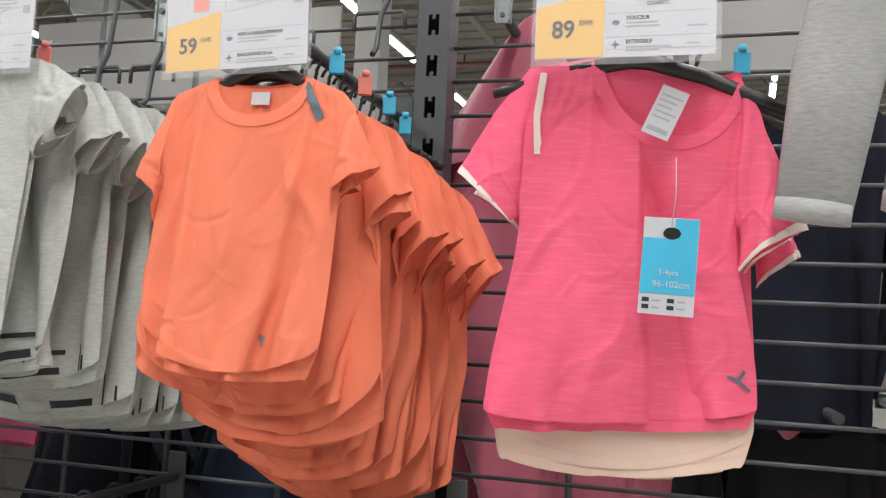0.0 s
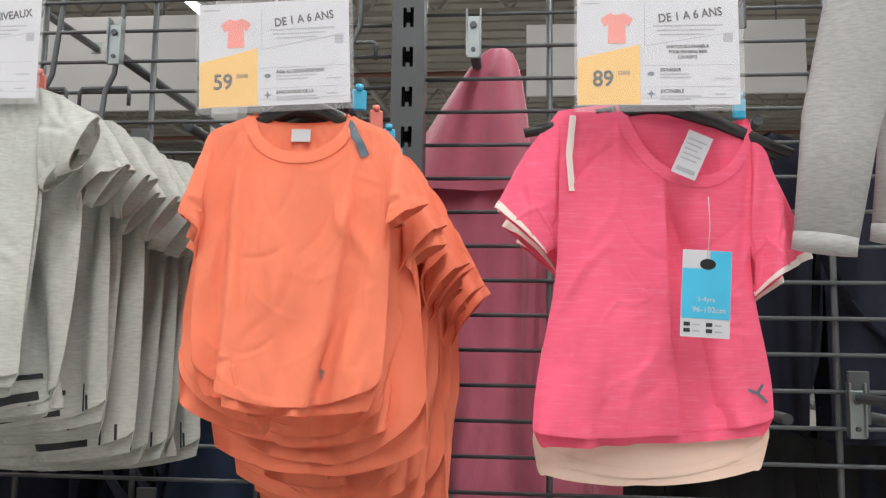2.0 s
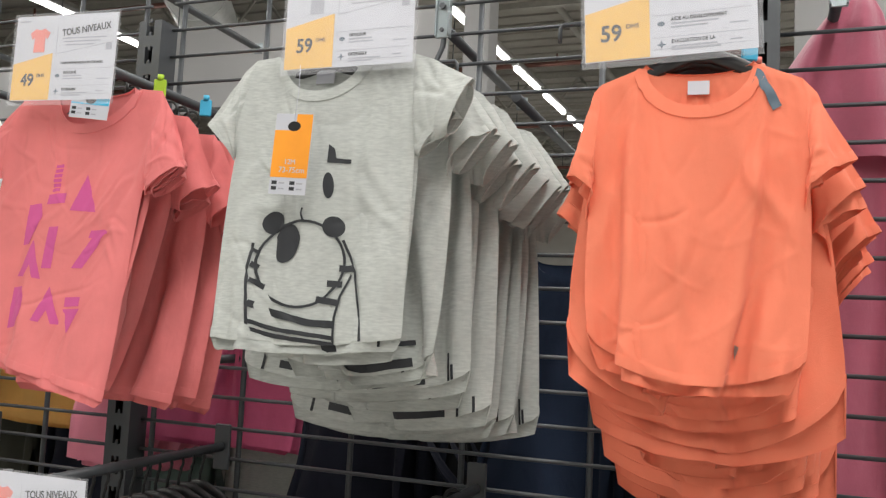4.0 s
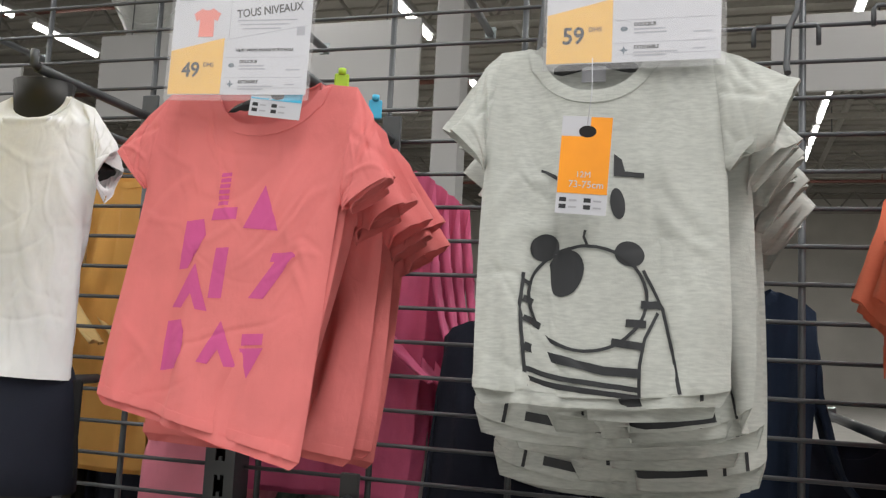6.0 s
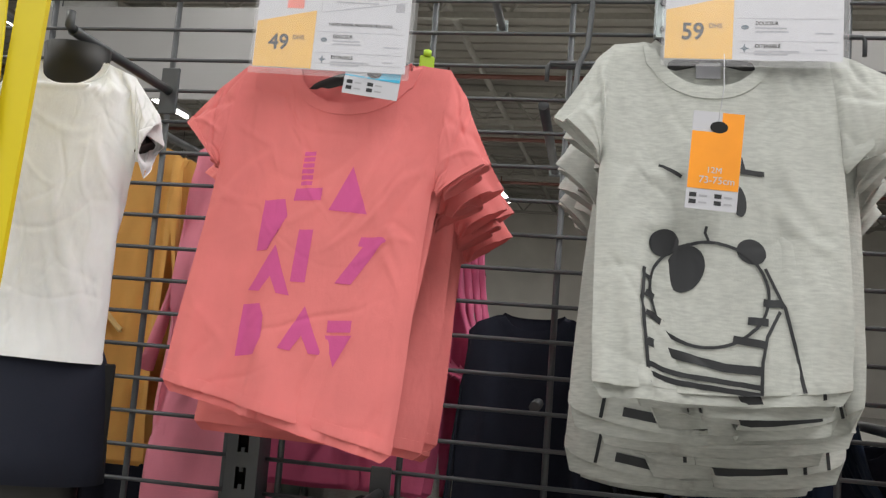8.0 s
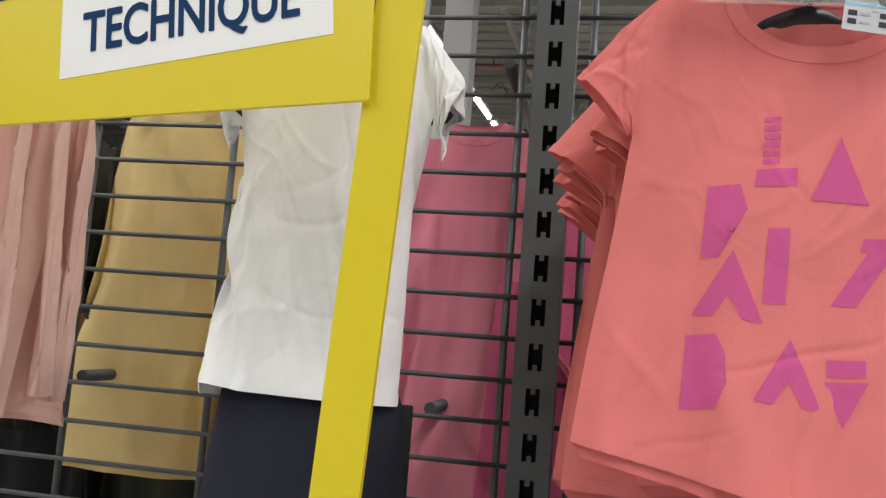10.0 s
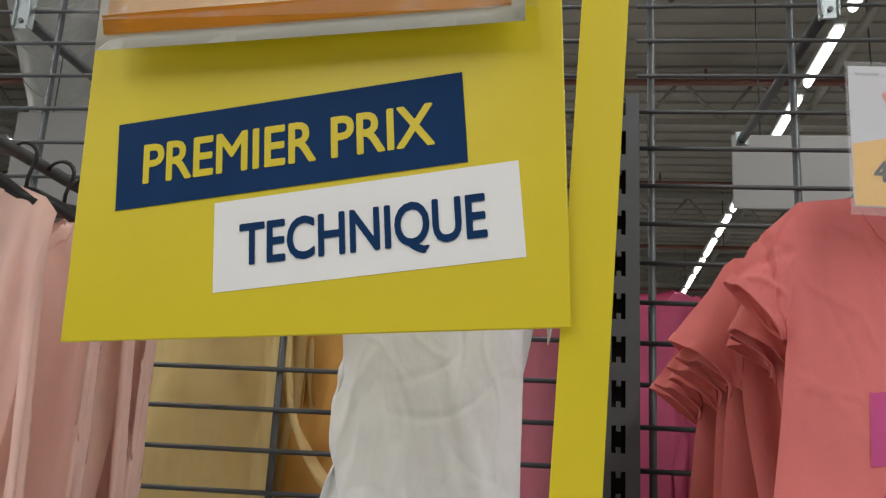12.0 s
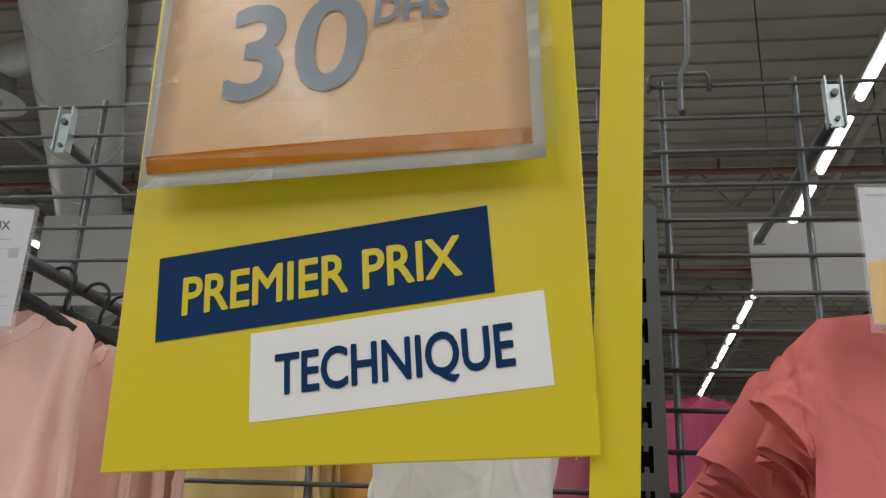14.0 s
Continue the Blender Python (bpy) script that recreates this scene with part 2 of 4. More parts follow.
# ---- garments ----
class Cut:
    """The flat pattern of one top, in metres from the neck point of the shoulder line, and how it is hung."""

    def __init__(self, w=0.14, hem=0.145, shoulder=0.125, length=0.40, neck=0.065, drop=0.06, slope=0.32, armhole=0.13,
                 sleeves=(0.10, 0.10), angles=(40, 40), cuff=0.085, curve=0.0, skew=0.0, shear=0.0, depth=0.030, seed=0, neck_at=0.0,
                 droop=0.0, folds=(), held=0.11, reach=(0, 0), ease=1.03, form=None, steps=170, stiff=0.02, grid=(34, 36, 9), breeze=1.0, behind=0.6, creases=26, open_cuff=0.042, flutes=7, fine=False):
        self.w, self.hem, self.shoulder, self.length, self.neck, self.drop, self.slope = w, hem, shoulder, length, neck, drop, slope
        self.armhole, self.sleeves, self.angles, self.cuff, self.curve, self.skew, self.shear = armhole, sleeves, angles, cuff, curve, skew, shear
        self.depth, self.seed, self.neck_at, self.droop, self.folds, self.held, self.reach = depth, seed, neck_at, droop, folds, held, reach
        self.ease, self.form, self.steps, self.stiff, self.grid, self.breeze, self.behind, self.creases, self.open_cuff, self.flutes, self.fine = ease, form, steps, stiff, grid, breeze, behind, creases, open_cuff, flutes, fine
        self.meshes = {}
        self.hang()

    def half(self, s):
        k = 1 - self.armhole / self.length
        if s < k:
            q = s / k
            return self.hem + (self.w - self.hem) * q * q * (3 - 2 * q)
        q = (s - k) / (1 - k)
        return self.w + (self.shoulder - self.w) * q

    def top(self, u, back=False):
        x = abs(u * self.shoulder - self.neck_at)
        if x < self.neck:
            return -(0.014 if back else self.drop) * (1 - (x / self.neck) ** 2.2) ** 0.62 + self.droop * u
        return -(x - self.neck) * self.slope + self.droop * u

    def bottom(self, u, back=False):
        return -self.length + self.curve * (0.35 * u * u + 0.65 * (1 - math.sqrt(max(0.0, 1 - 0.995 * u * u)))) * (0.6 if back else 1.0) + self.skew * u - (0.012 if back else 0)

    def flat(self, u, s, back=False):
        zt, zb = self.top(u, back), self.bottom(u, back)
        z = zb + (zt - zb) * s
        return Vector((u * self.half(s), 0.0, z))

    def pleat(self, u, s):
        return sum(amp * (0.5 - 0.5 * math.tanh((u - (u1 + (u0 - u1) * s)) / wid)) * min(1.0, (1 - s) * 4) for u0, u1, amp, wid in self.folds)

    def hang(self):
        """Let the sewn pattern hang from its hanger until it comes to rest."""
        nu, nv, n = self.grid
        ja = nv - max(4, round(nv * self.armhole / self.length))
        R = nv - ja
        web = cloth_web(nu, nv, n, ja, tuple(abs((-1 + 2 * i / nu) * self.shoulder - self.neck_at) >= self.neck for i in range(nu + 1)))
        x = np.zeros((web["count"], 3))
        rest = np.zeros((web["count"], 3))
        for back in (True, False):
            ids = web["back"] if back else web["front"]
            sg = 1 if back else -1
            for j in range(nv + 1):
                s = j / nv
                for i in range(nu + 1):
                    u = -1 + 2 * i / nu
                    p = self.flat(u, s, back)
                    rest[ids[j, i]] = (p.x * self.ease, 0, p.z)
                    x[ids[j, i]] = (p.x, sg * self.depth * 0.6 * max(0.0, 1 - u * u) ** 0.5 * min(1, 0.1 + (1 - s) * 2), p.z)
        edges = []
        for k, side in enumerate((-1, 1)):
            ang, ln = radians(self.angles[k]), self.sleeves[k]
            s0, a0 = self.flat(side, 1.0), self.flat(side, ja / nv)
            d, across = Vector((side * math.cos(ang), 0, -math.sin(ang))), Vector((-side * math.sin(ang), 0, -math.cos(ang)))
            s1 = s0 + d * ln
            a1 = s1 + across * self.cuff
            edges.append(min(self.w * 0.93, side * a1.x) - 0.012)
            for key, sg in (("back", 1), ("front", -1)):
                ids = web["sleeve_" + key][k]
                for r in range(R + 1):
                    e = self.flat(side, (ja + r) / nv)
                    for c in range(1, n + 1):
                        p = e.lerp(a1.lerp(s1, r / R), c / n)
                        rest[ids[r, c]] = (p.x * self.ease, 0, p.z)
                        x[ids[r, c]] = (p.x, sg * 0.016 * math.sin(math.pi * r / R), p.z)
        rng = np.random.RandomState(self.seed)
        w = np.ones(len(x))
        # the hanger bears the shoulder seams
        for i in range(nu + 1):
            v = web["front"][nv, i]
            u = -1 + 2 * i / nu
            off = abs(u * self.shoulder - self.neck_at) / self.neck
            if off > 0.98 and abs(u * self.shoulder) <= self.held:
                w[v] = 0.0
                x[v, 1] = 0.0
            elif off <= 0.98:
                # the ribbed neckband keeps its round
                b = web["back"][nv, i]
                w[v] = w[b] = 0.0
                x[v, 1], x[b, 1] = -0.014 * (1 - off * off), 0.010 * (1 - off * off)
        for k in (0, 1):
            for c in range(1, self.reach[k] + 1):
                w[web["sleeve_front"][k][R, c]] = 0.0
        groups = []
        for (a, b), kind in web["edges"]:
            ln = np.linalg.norm(rest[a] - rest[b], axis=1)
            k = (1.0, 0.6, self.stiff)[kind]
            ws = w[a] + w[b]
            ws[ws == 0] = 1.0
            groups.append((a, b, ln, (k * w[a] / ws)[:, None], (k * w[b] / ws)[:, None]))
        F, B = web["front"][:-1].ravel(), web["back"][:-1].ravel()
        F, B = F[F != B], B[F != B]
        SF = np.concatenate([g[1:-1, 1:].ravel() for g in web["sleeve_front"]])
        SB = np.concatenate([g[1:-1, 1:].ravel() for g in web["sleeve_back"]])
        round_arm = np.sin(np.pi * np.arange(1, R) / R)[:, None] * np.linspace(0.6, 1.0, n)[None, :] * self.open_cuff
        apart = np.concatenate([np.full(len(F), 0.005), round_arm.ravel(), round_arm.ravel()])
        F, B = np.concatenate([F, SF]), np.concatenate([B, SB])
        prev = x.copy()
        waves = [(rng.uniform(8, 34), rng.uniform(-9, 9), rng.uniform(0, 6.28)) for _ in range(6)]
        push = sum(np.sin(a * x[:, 0] + b * x[:, 2] + c) for a, b, c in waves)[:, None] * np.array([0.15, 1.0, 0.0]) * self.breeze * 0.00008
        free = w[:, None]
        trunk = np.zeros(len(x), bool)
        trunk[web["front"]] = trunk[web["back"]] = True
        for step in range(self.steps):
            move = (x - prev) * 0.97
            prev = x.copy()
            x = x + free * (move + np.array([0, 0, -0.00005]))
            if step < self.steps * 0.55:
                x = x + free * push
            for _ in range(2):
                for a, b, ln, ka, kb in groups:
                    d = x[b] - x[a]
                    q = np.sqrt((d * d).sum(1)) + 1e-9
                    d *= ((q - ln) / q)[:, None]
                    x[a] += d * ka
                    x[b] -= d * kb
            # the two layers do not pass through each other, and the neighbours on the rail hold the top flat
            gap = x[F, 1] - x[B, 1] + apart
            hit = np.maximum(gap, 0) / 2
            x[F, 1] -= hit * w[F]
            x[B, 1] += hit * w[B]
            lo, hi = -self.depth, self.depth * self.behind
            x[:, 1] = np.where(x[:, 1] < lo, lo + (x[:, 1] - lo) * 0.4, np.where(x[:, 1] > hi, hi + (x[:, 1] - hi) * 0.4, x[:, 1]))
            for k, side in enumerate((-1, 1)):
                ids = np.concatenate([web["sleeve_front"][k][:, 2:].ravel(), web["sleeve_back"][k][:, 2:].ravel()])
                edge = edges[k]
                x[ids, 0] += side * np.maximum(0, edge - side * x[ids, 0]) * 0.4
            if self.form:
                a, b = self.form
                rad = np.sqrt((x[:, 0] / a) ** 2 + (x[:, 1] / b) ** 2)
                inside = (rad < 1) & (x[:, 2] < -0.05) & trunk
                f = np.where(inside, 1 / np.maximum(rad, 0.2), 1.0)
                x[:, 0] *= 1 + (f - 1) * w
                x[:, 1] *= 1 + (f - 1) * w
        self.panel = {}
        times = 3 if self.fine else 1
        lines = [(rng.uniform(0, 1), rng.uniform(0.02, 0.95), rng.normal(0.0, 0.9), rng.uniform(0.03, 0.11), rng.uniform(0.0028, 0.0075) * (1 if self.fine else 1.5), rng.choice((-1, 1)) * rng.uniform(0.0006, 0.0021)) for _ in range(self.creases)]
        flutes = [(rng.uniform(0.05, 0.95), rng.uniform(-0.05, 0.35), rng.normal(0.0, 0.13), rng.uniform(0.10, 0.24), rng.uniform(0.009, 0.022), rng.choice((-1, 1)) * rng.uniform(0.002, 0.0055)) for _ in range(self.flutes)]
        flutes += [(0.5 + sd * rng.uniform(0.30, 0.40), rng.uniform(0.45, 0.62), sd * rng.uniform(-0.75, -0.35), rng.uniform(0.05, 0.09), rng.uniform(0.005, 0.010), rng.uniform(0.002, 0.004)) for sd in (-1, 1, -1, 1)]
        for key, grid, sg in [("front", web["front"], -1), ("back", web["back"], 1)] + [(("front", k), web["sleeve_front"][k], -1) for k in (0, 1)] + [(("back", k), web["sleeve_back"][k], 1) for k in (0, 1)]:
            g = finer(x[grid], times)
            a, b = g.shape[:2]
            vv, uu = np.meshgrid(np.linspace(0, 1, a), np.linspace(0, 1, b), indexing="ij")
            # creases left by folding and handling: short soft ridges and grooves that fade out
            wide, tall = (2 * self.w, self.length) if isinstance(key, str) else (self.sleeves[key[1]], self.armhole)
            rise = np.zeros((a, b))
            for cu, cs, turn, ln, wid, amp in lines + flutes if isinstance(key, str) else lines[:max(4, self.creases // 3)]:
                px, pz = (uu - cu) * wide, (vv - cs) * tall
                along, cross = px * math.sin(turn) + pz * math.cos(turn), px * math.cos(turn) - pz * math.sin(turn)
                cross = cross + 0.006 * np.sin(along * 40 + cu * 9)
                rise += (amp if isinstance(key, str) else amp * 1.8) * np.exp(-(cross / wid) ** 2) * np.exp(-(along / ln) ** 4)
            # nothing lifts at the seams, so that the panels stay joined
            rise *= np.clip(np.minimum(np.minimum(uu, 1 - uu), 1 - vv) * 12, 0, 1)
            g[:, :, 1] += sg * rise
            if key == "front" and self.folds:
                g[:, :, 1] -= np.array([[self.pleat(2 * i / (b - 1) - 1, j / (a - 1)) for i in range(b)] for j in range(a)])
            g[:, :, 0] += self.shear * g[:, :, 2]
            nrm = np.cross(np.gradient(g, axis=1), np.gradient(g, axis=0))
            nrm /= np.linalg.norm(nrm, axis=2)[:, :, None] + 1e-9
            if nrm[:, :, 1].mean() * sg < 0:
                nrm = -nrm
            self.panel[key] = (g, nrm)

    def sample(self, key, u, s, lift=0.0):
        """The point of a panel at (u, s), both from 0 to 1, lifted off the cloth."""
        g, nrm = self.panel[key]
        a, b = g.shape[0] - 1, g.shape[1] - 1
        fj, fi = min(max(s, 0), 1) * a, min(max(u, 0), 1) * b
        j, i = min(int(fj), a - 1), min(int(fi), b - 1)
        q, p = fj - j, fi - i
        out = 0.0
        for arr, k in ((g, 1.0), (nrm, lift)):
            out = out + k * ((arr[j, i] * (1 - p) + arr[j, i + 1] * p) * (1 - q) + (arr[j + 1, i] * (1 - p) + arr[j + 1, i + 1] * p) * q)
        return Vector(out)

    def spot(self, x, z, back=False):
        """Pattern place of a flat point."""
        s, u = 0.5, 0.0
        for _ in range(12):
            u = max(-1, min(1, (x - self.shear * z) / self.half(s)))
            zt, zb = self.top(u, back), self.bottom(u, back)
            s = max(0, min(1, (z - zb) / (zt - zb)))
        return (u + 1) / 2, s

    def on_front(self, x, z, lift=0.0012, back=False):
        return self.sample("back" if back else "front", *self.spot(x, z, back), lift)


@functools.lru_cache(None)
def cloth_web(nu, nv, n, ja, seam):
    """Point numbers of the sewn panels, and the threads between them in groups that share no point."""
    count = 0
    front = np.arange((nv + 1) * (nu + 1)).reshape(nv + 1, nu + 1)
    count = front.size
    back = front.copy()
    for j in range(nv + 1):
        for i in range(nu + 1):
            if not ((i in (0, nu) and j <= ja) or (j == nv and seam[i])):
                back[j, i] = count
                count += 1
    R = nv - ja
    sf, sb = [], []
    for edge in (0, nu):
        f = np.zeros((R + 1, n + 1), int)
        f[:, 0] = front[ja:, edge]
        f[:, 1:] = count + np.arange((R + 1) * n).reshape(R + 1, n)
        count += (R + 1) * n
        b = f.copy()
        b[:, 0] = back[ja:, edge]
        b[1:-1, 1:] = count + np.arange((R - 1) * n).reshape(R - 1, n)
        count += (R - 1) * n
        sf.append(f)
        sb.append(b)
    threads = {}
    for g in [front, back] + sf + sb:
        for kind, p, q in ((0, g[1:], g[:-1]), (0, g[:, 1:], g[:, :-1]), (1, g[1:, 1:], g[:-1, :-1]), (1, g[1:, :-1], g[:-1, 1:]), (2, g[2:], g[:-2]), (2, g[:, 2:], g[:, :-2])):
            for a, b in zip(p.ravel().tolist(), q.ravel().tolist()):
                if a != b:
                    threads.setdefault((min(a, b), max(a, b)), kind)
    used, groups = [0] * count, {}
    for (a, b), kind in threads.items():
        busy, c = used[a] | used[b], 0
        while busy >> c & 1:
            c += 1
        used[a] |= 1 << c
        used[b] |= 1 << c
        groups.setdefault((kind, c), []).append((a, b))
    edges = [(tuple(np.array(v).T), k[0]) for k, v in sorted(groups.items())]
    return {"front": front, "back": back, "sleeve_front": sf, "sleeve_back": sb, "edges": edges, "count": count}


def finer(g, times):
    """A smoother, denser copy of a grid of points."""
    for axis in (0, 1):
        for _ in range(times - 1):
            a = np.moveaxis(g, axis, 0)
            ext = np.concatenate([2 * a[:1] - a[1:2], a, 2 * a[-1:] - a[-2:-1]])
            mid = (9 * (ext[1:-2] + ext[2:-1]) - ext[:-3] - ext[3:]) / 16
            out = np.zeros((2 * len(a) - 1,) + a.shape[1:])
            out[::2], out[1::2] = a, mid
            g = np.moveaxis(out, 0, axis)
    return g


def sheets(grids):
    """A smooth mesh of several grids of points."""
    verts, faces, at = [], [], 0
    for g in grids:
        a, b = g.shape[:2]
        verts += g.reshape(-1, 3).tolist()
        k = at + np.arange(a * b).reshape(a, b)
        faces += np.stack([k[:-1, :-1], k[:-1, 1:], k[1:, 1:], k[1:, :-1]], -1).reshape(-1, 4).tolist()
        at += a * b
    me = bpy.data.meshes.new("cloth")
    me.from_pydata(verts, [], faces)
    me.polygons.foreach_set("use_smooth", [True] * len(me.polygons))
    return me


def cloth_part(name, me, mat, parent, label=""):
    me.name = name
    me.materials.append(M[mat])
    ob = new(name, me)
    ob.parent = parent
    if label:
        ob["label"] = label
    return ob


def hem_band(cut, width=0.015, lift=0.0009):
    """The turned-up hem: a thin band proud of the cloth."""
    k = width / cut.length
    grids = []
    n = cut.panel["front"][0].shape[1] - 1
    for key in ("front", "back"):
        us = [i / n for i in range(n + 1)]
        for rows in (((k, -lift), (k, lift)), ((k, lift), (k * 0.6, lift * 1.3), (k * 0.3, lift * 1.3), (0.0, lift)), ((0.0, lift), (0.0, -lift))):
            grids.append(np.array([[tuple(cut.sample(key, u, s, l)) for u in us] for s, l in rows]))
    return sheets(grids)


def cuff_band(cut, k, width=0.012, lift=0.0009):
    q = 1 - width / cut.sleeves[k]
    m = 16
    ring = [("front", r / m) for r in range(m + 1)] + [("back", 1 - r / m) for r in range(1, m + 1)]
    return sheets([np.array([[tuple(cut.sample((key, k), u, s, l)) for key, s in ring] for u, l in rows]) for rows in (((q, -lift), (q, lift)), ((q, lift), ((q + 1) / 2, lift * 1.3), (1.0, lift)), ((1.0, lift), (1.0, -lift)))])


def collar(cut, width=0.016, lift=0.0019, n=36):
    """The ribbed neckband all round the neck opening."""
    rows = [[], [], [], [], []]
    for i in range(2 * n + 1):
        back = i > n
        q = math.pi * (1 - (i if not back else 2 * n - i) / n)
        cx = cut.neck_at + cut.neck * math.cos(q) * 0.998
        u = max(-0.999, min(0.999, cx / cut.shoulder))
        cz = cut.top(u, back)
        p = Vector((cx + cut.shear * cz, 0, cz))
        out = (p - Vector((cut.neck_at, 0, 0.02 if not back else 0.06))).normalized()
        edge = cut.sample("back" if back else "front", (u + 1) / 2, 1.0)
        low = cut.on_front(p.x + out.x * width * 0.6, p.z + out.z * width * 0.6, 0.0, back)
        inw = edge - low
        inw = inw.normalized() * width * 0.4 if inw.length > 1e-5 else Vector()
        nrm = Vector((0, lift if back else -lift, 0))
        for r, v in zip(rows, (low, low + nrm, edge + nrm, edge + inw + nrm * 0.7, edge + inw - nrm)):
            r.append(v)
    return sheets([np.array([[tuple(p) for p in r] for r in rows[i:j]]) for i, j in ((0, 2), (1, 4), (3, 5))])


def print_on(cut, shapes, step=0.0036, lift=0.0020):
    """Flat shapes laid on the front cloth, cut fine enough to follow its folds."""
    bm = bmesh.new()
    for pts in shapes:
        b = bmesh.new()
        b.faces.new([b.verts.new((x, 0, z)) for x, z in pts])
        bmesh.ops.triangulate(b, faces=b.faces[:])
        xs, zs = [p[0] for p in pts], [p[1] for p in pts]
        for lo, hi, nrm in ((min(xs), max(xs), (1, 0, 0)), (min(zs), max(zs), (0, 0, 1))):
            v = math.ceil(lo / step) * step
            while v < hi:
                bmesh.ops.bisect_plane(b, geom=b.verts[:] + b.edges[:] + b.faces[:], plane_co=(v * nrm[0], 0, v * nrm[2]), plane_no=nrm)
                v += step
        remap = {v: bm.verts.new(cut.on_front(v.co.x, v.co.z, lift)) for v in b.verts}
        for f in b.faces:
            bm.faces.new([remap[v] for v in f.verts])
        b.free()
    bmesh.ops.recalc_face_normals(bm, faces=bm.faces)
    return smooth(bm)


def top_garment(name, cut, mat, m, label, category="t-shirt", group="", cuffs=None, hem=True):
    g = thing(name, m, label, category, group)

    def piece(name, key, build, mt, note=""):
        if (key, mt) in cut.meshes:
            ob = new(name, cut.meshes[key, mt])
            ob.parent = g
        else:
            ob = cloth_part(name, build(), mt, g, note)
            cut.meshes[key, mt] = ob.data

    piece("body", "body", lambda: sheets([cut.panel["front"][0], cut.panel["back"][0]]), mat)
    for k in (0, 1):
        piece("sleeve", "sleeve%d" % k, lambda: sheets([cut.panel[("front", k)][0], cut.panel[("back", k)][0]]), mat)
        piece("cuff", "cuff%d" % k, lambda: cuff_band(cut, k, 0.012 if cut.sleeves[k] < 0.25 else 0.04), cuffs or mat, "white cuff trim" if cuffs else "")
    piece("collar", "collar", lambda: collar(cut), mat)
    if hem:
        piece("hem", "hem", lambda: hem_band(cut, 0.015 if cut.length < 0.55 else 0.04), mat)
    return g


def hanger_mesh(half=0.115):
    pts = [(-half, 0, -0.048), (-half * 0.8, 0, -0.036), (-half * 0.45, 0, -0.012), (-0.015, 0, 0.004), (0, 0, 0.006), (0.015, 0, 0.004), (half * 0.45, 0, -0.012), (half * 0.8, 0, -0.036), (half, 0, -0.048)]
    return sweep(pts, lambda q: 0.007 + 0.005 * (1 - abs(2 * q - 1)), 8, flat=0.6)


def hook_mesh():
    return sweep([(0, 0, 0.0), (0, 0, 0.03), (0.004, 0, 0.045)] + arc(-0.012, 0.062, 0.02, -40, 170, 9), 0.0032, 6)


def hanger(m, half=0.115, group="black hangers on the arms"):
    g = thing("clothes_hanger", m, "black plastic clothes hanger hooked over a rack arm", "hanger", group)
    part("shoulder_bar", hanger_mesh(half), "plastic", g)
    part("hook", hook_mesh(), "plastic", g)
    return g


# ---- the hall ----
def structure(name, bm, mat, label=""):
    return tagged(part(name, bm, mat, None, label), kind="structure")


structure("floor", boxed((-30, -14, -0.1), (26, 34, 0.0)), "floor", "pale grey shop floor")
roof = bmesh.new()
box(roof, (-30, -14, 7.6), (26, 34, 7.8))
y = -13.5
while y < 34:
    box(roof, (-30, y, 7.56), (26, y + 0.20, 7.6))
    y += 0.46
structure("ceiling", roof, "roof", "ribbed metal roof deck")
structure("wall_north", boxed((-30, 34, 0), (26, 34.3, 7.8)), "wall")
structure("wall_south", boxed((-30, -14.3, 0), (26, -14, 7.8)), "wall")
structure("wall_west", boxed((-30.3, -14.3, 0), (-30, 34.3, 7.8)), "wall")
structure("wall_east", boxed((26, -14.3, 0), (26.3, 34.3, 7.8)), "wall")

for i in range(7):
    y = -6 + i * 6.2
    t = thing("roof_truss", pose(0, y, 0), "painted steel lattice truss carrying the roof", "roof truss", "roof trusses")
    part("top_chord", boxed((-30, -0.06, 7.3), (26, 0.06, 7.42)), "beam", t)
    part("bottom_chord", boxed((-30, -0.05, 6.55), (26, 0.05, 6.65)), "beam", t)
    web = bmesh.new()
    for k in range(48):
        a = -29 + k * 1.14
        sweep([(a, 0, 6.62), (a + 0.57, 0, 7.32)], 0.03, 5, web)
        sweep([(a + 0.57, 0, 7.32), (a + 1.14, 0, 6.62)], 0.03, 5, web)
    part("lattice", web, "beam", t)
for i in range(8):
    x = -22 + i * 5.8
    tagged(part("roof_purlin", sweep([(x - 0.6, -14, 6.9), (x + 1.9, 34, 6.9)], 0.07, 6), "beam", None), "long painted steel purlin under the roof deck", "purlin", "purlins")
for i, y in enumerate((6.2, 10.4, 14.5, 19.0, 24.0)):
    p = thing("sprinkler_pipe", pose(0, y, 6.25), "dark red sprinkler pipe running across the hall", "pipe", "sprinkler pipes")
    part("pipe", sweep([(-26, 0, 0), (24, 0, 0)], 0.045, 8), "pipe", p)
    for k in range(6):
        part("hanger_rod", sweep([(-22 + 8 * k, 0, 0), (-22 + 8 * k, 0, 1.3)], 0.012, 5), "steel", p)
    for k in range(12):
        part("sprinkler_head", sweep([(-24 + 4 * k, 0, 0.03), (-24 + 4 * k, 0, 0.18)], 0.02, 6), "pipe", p)

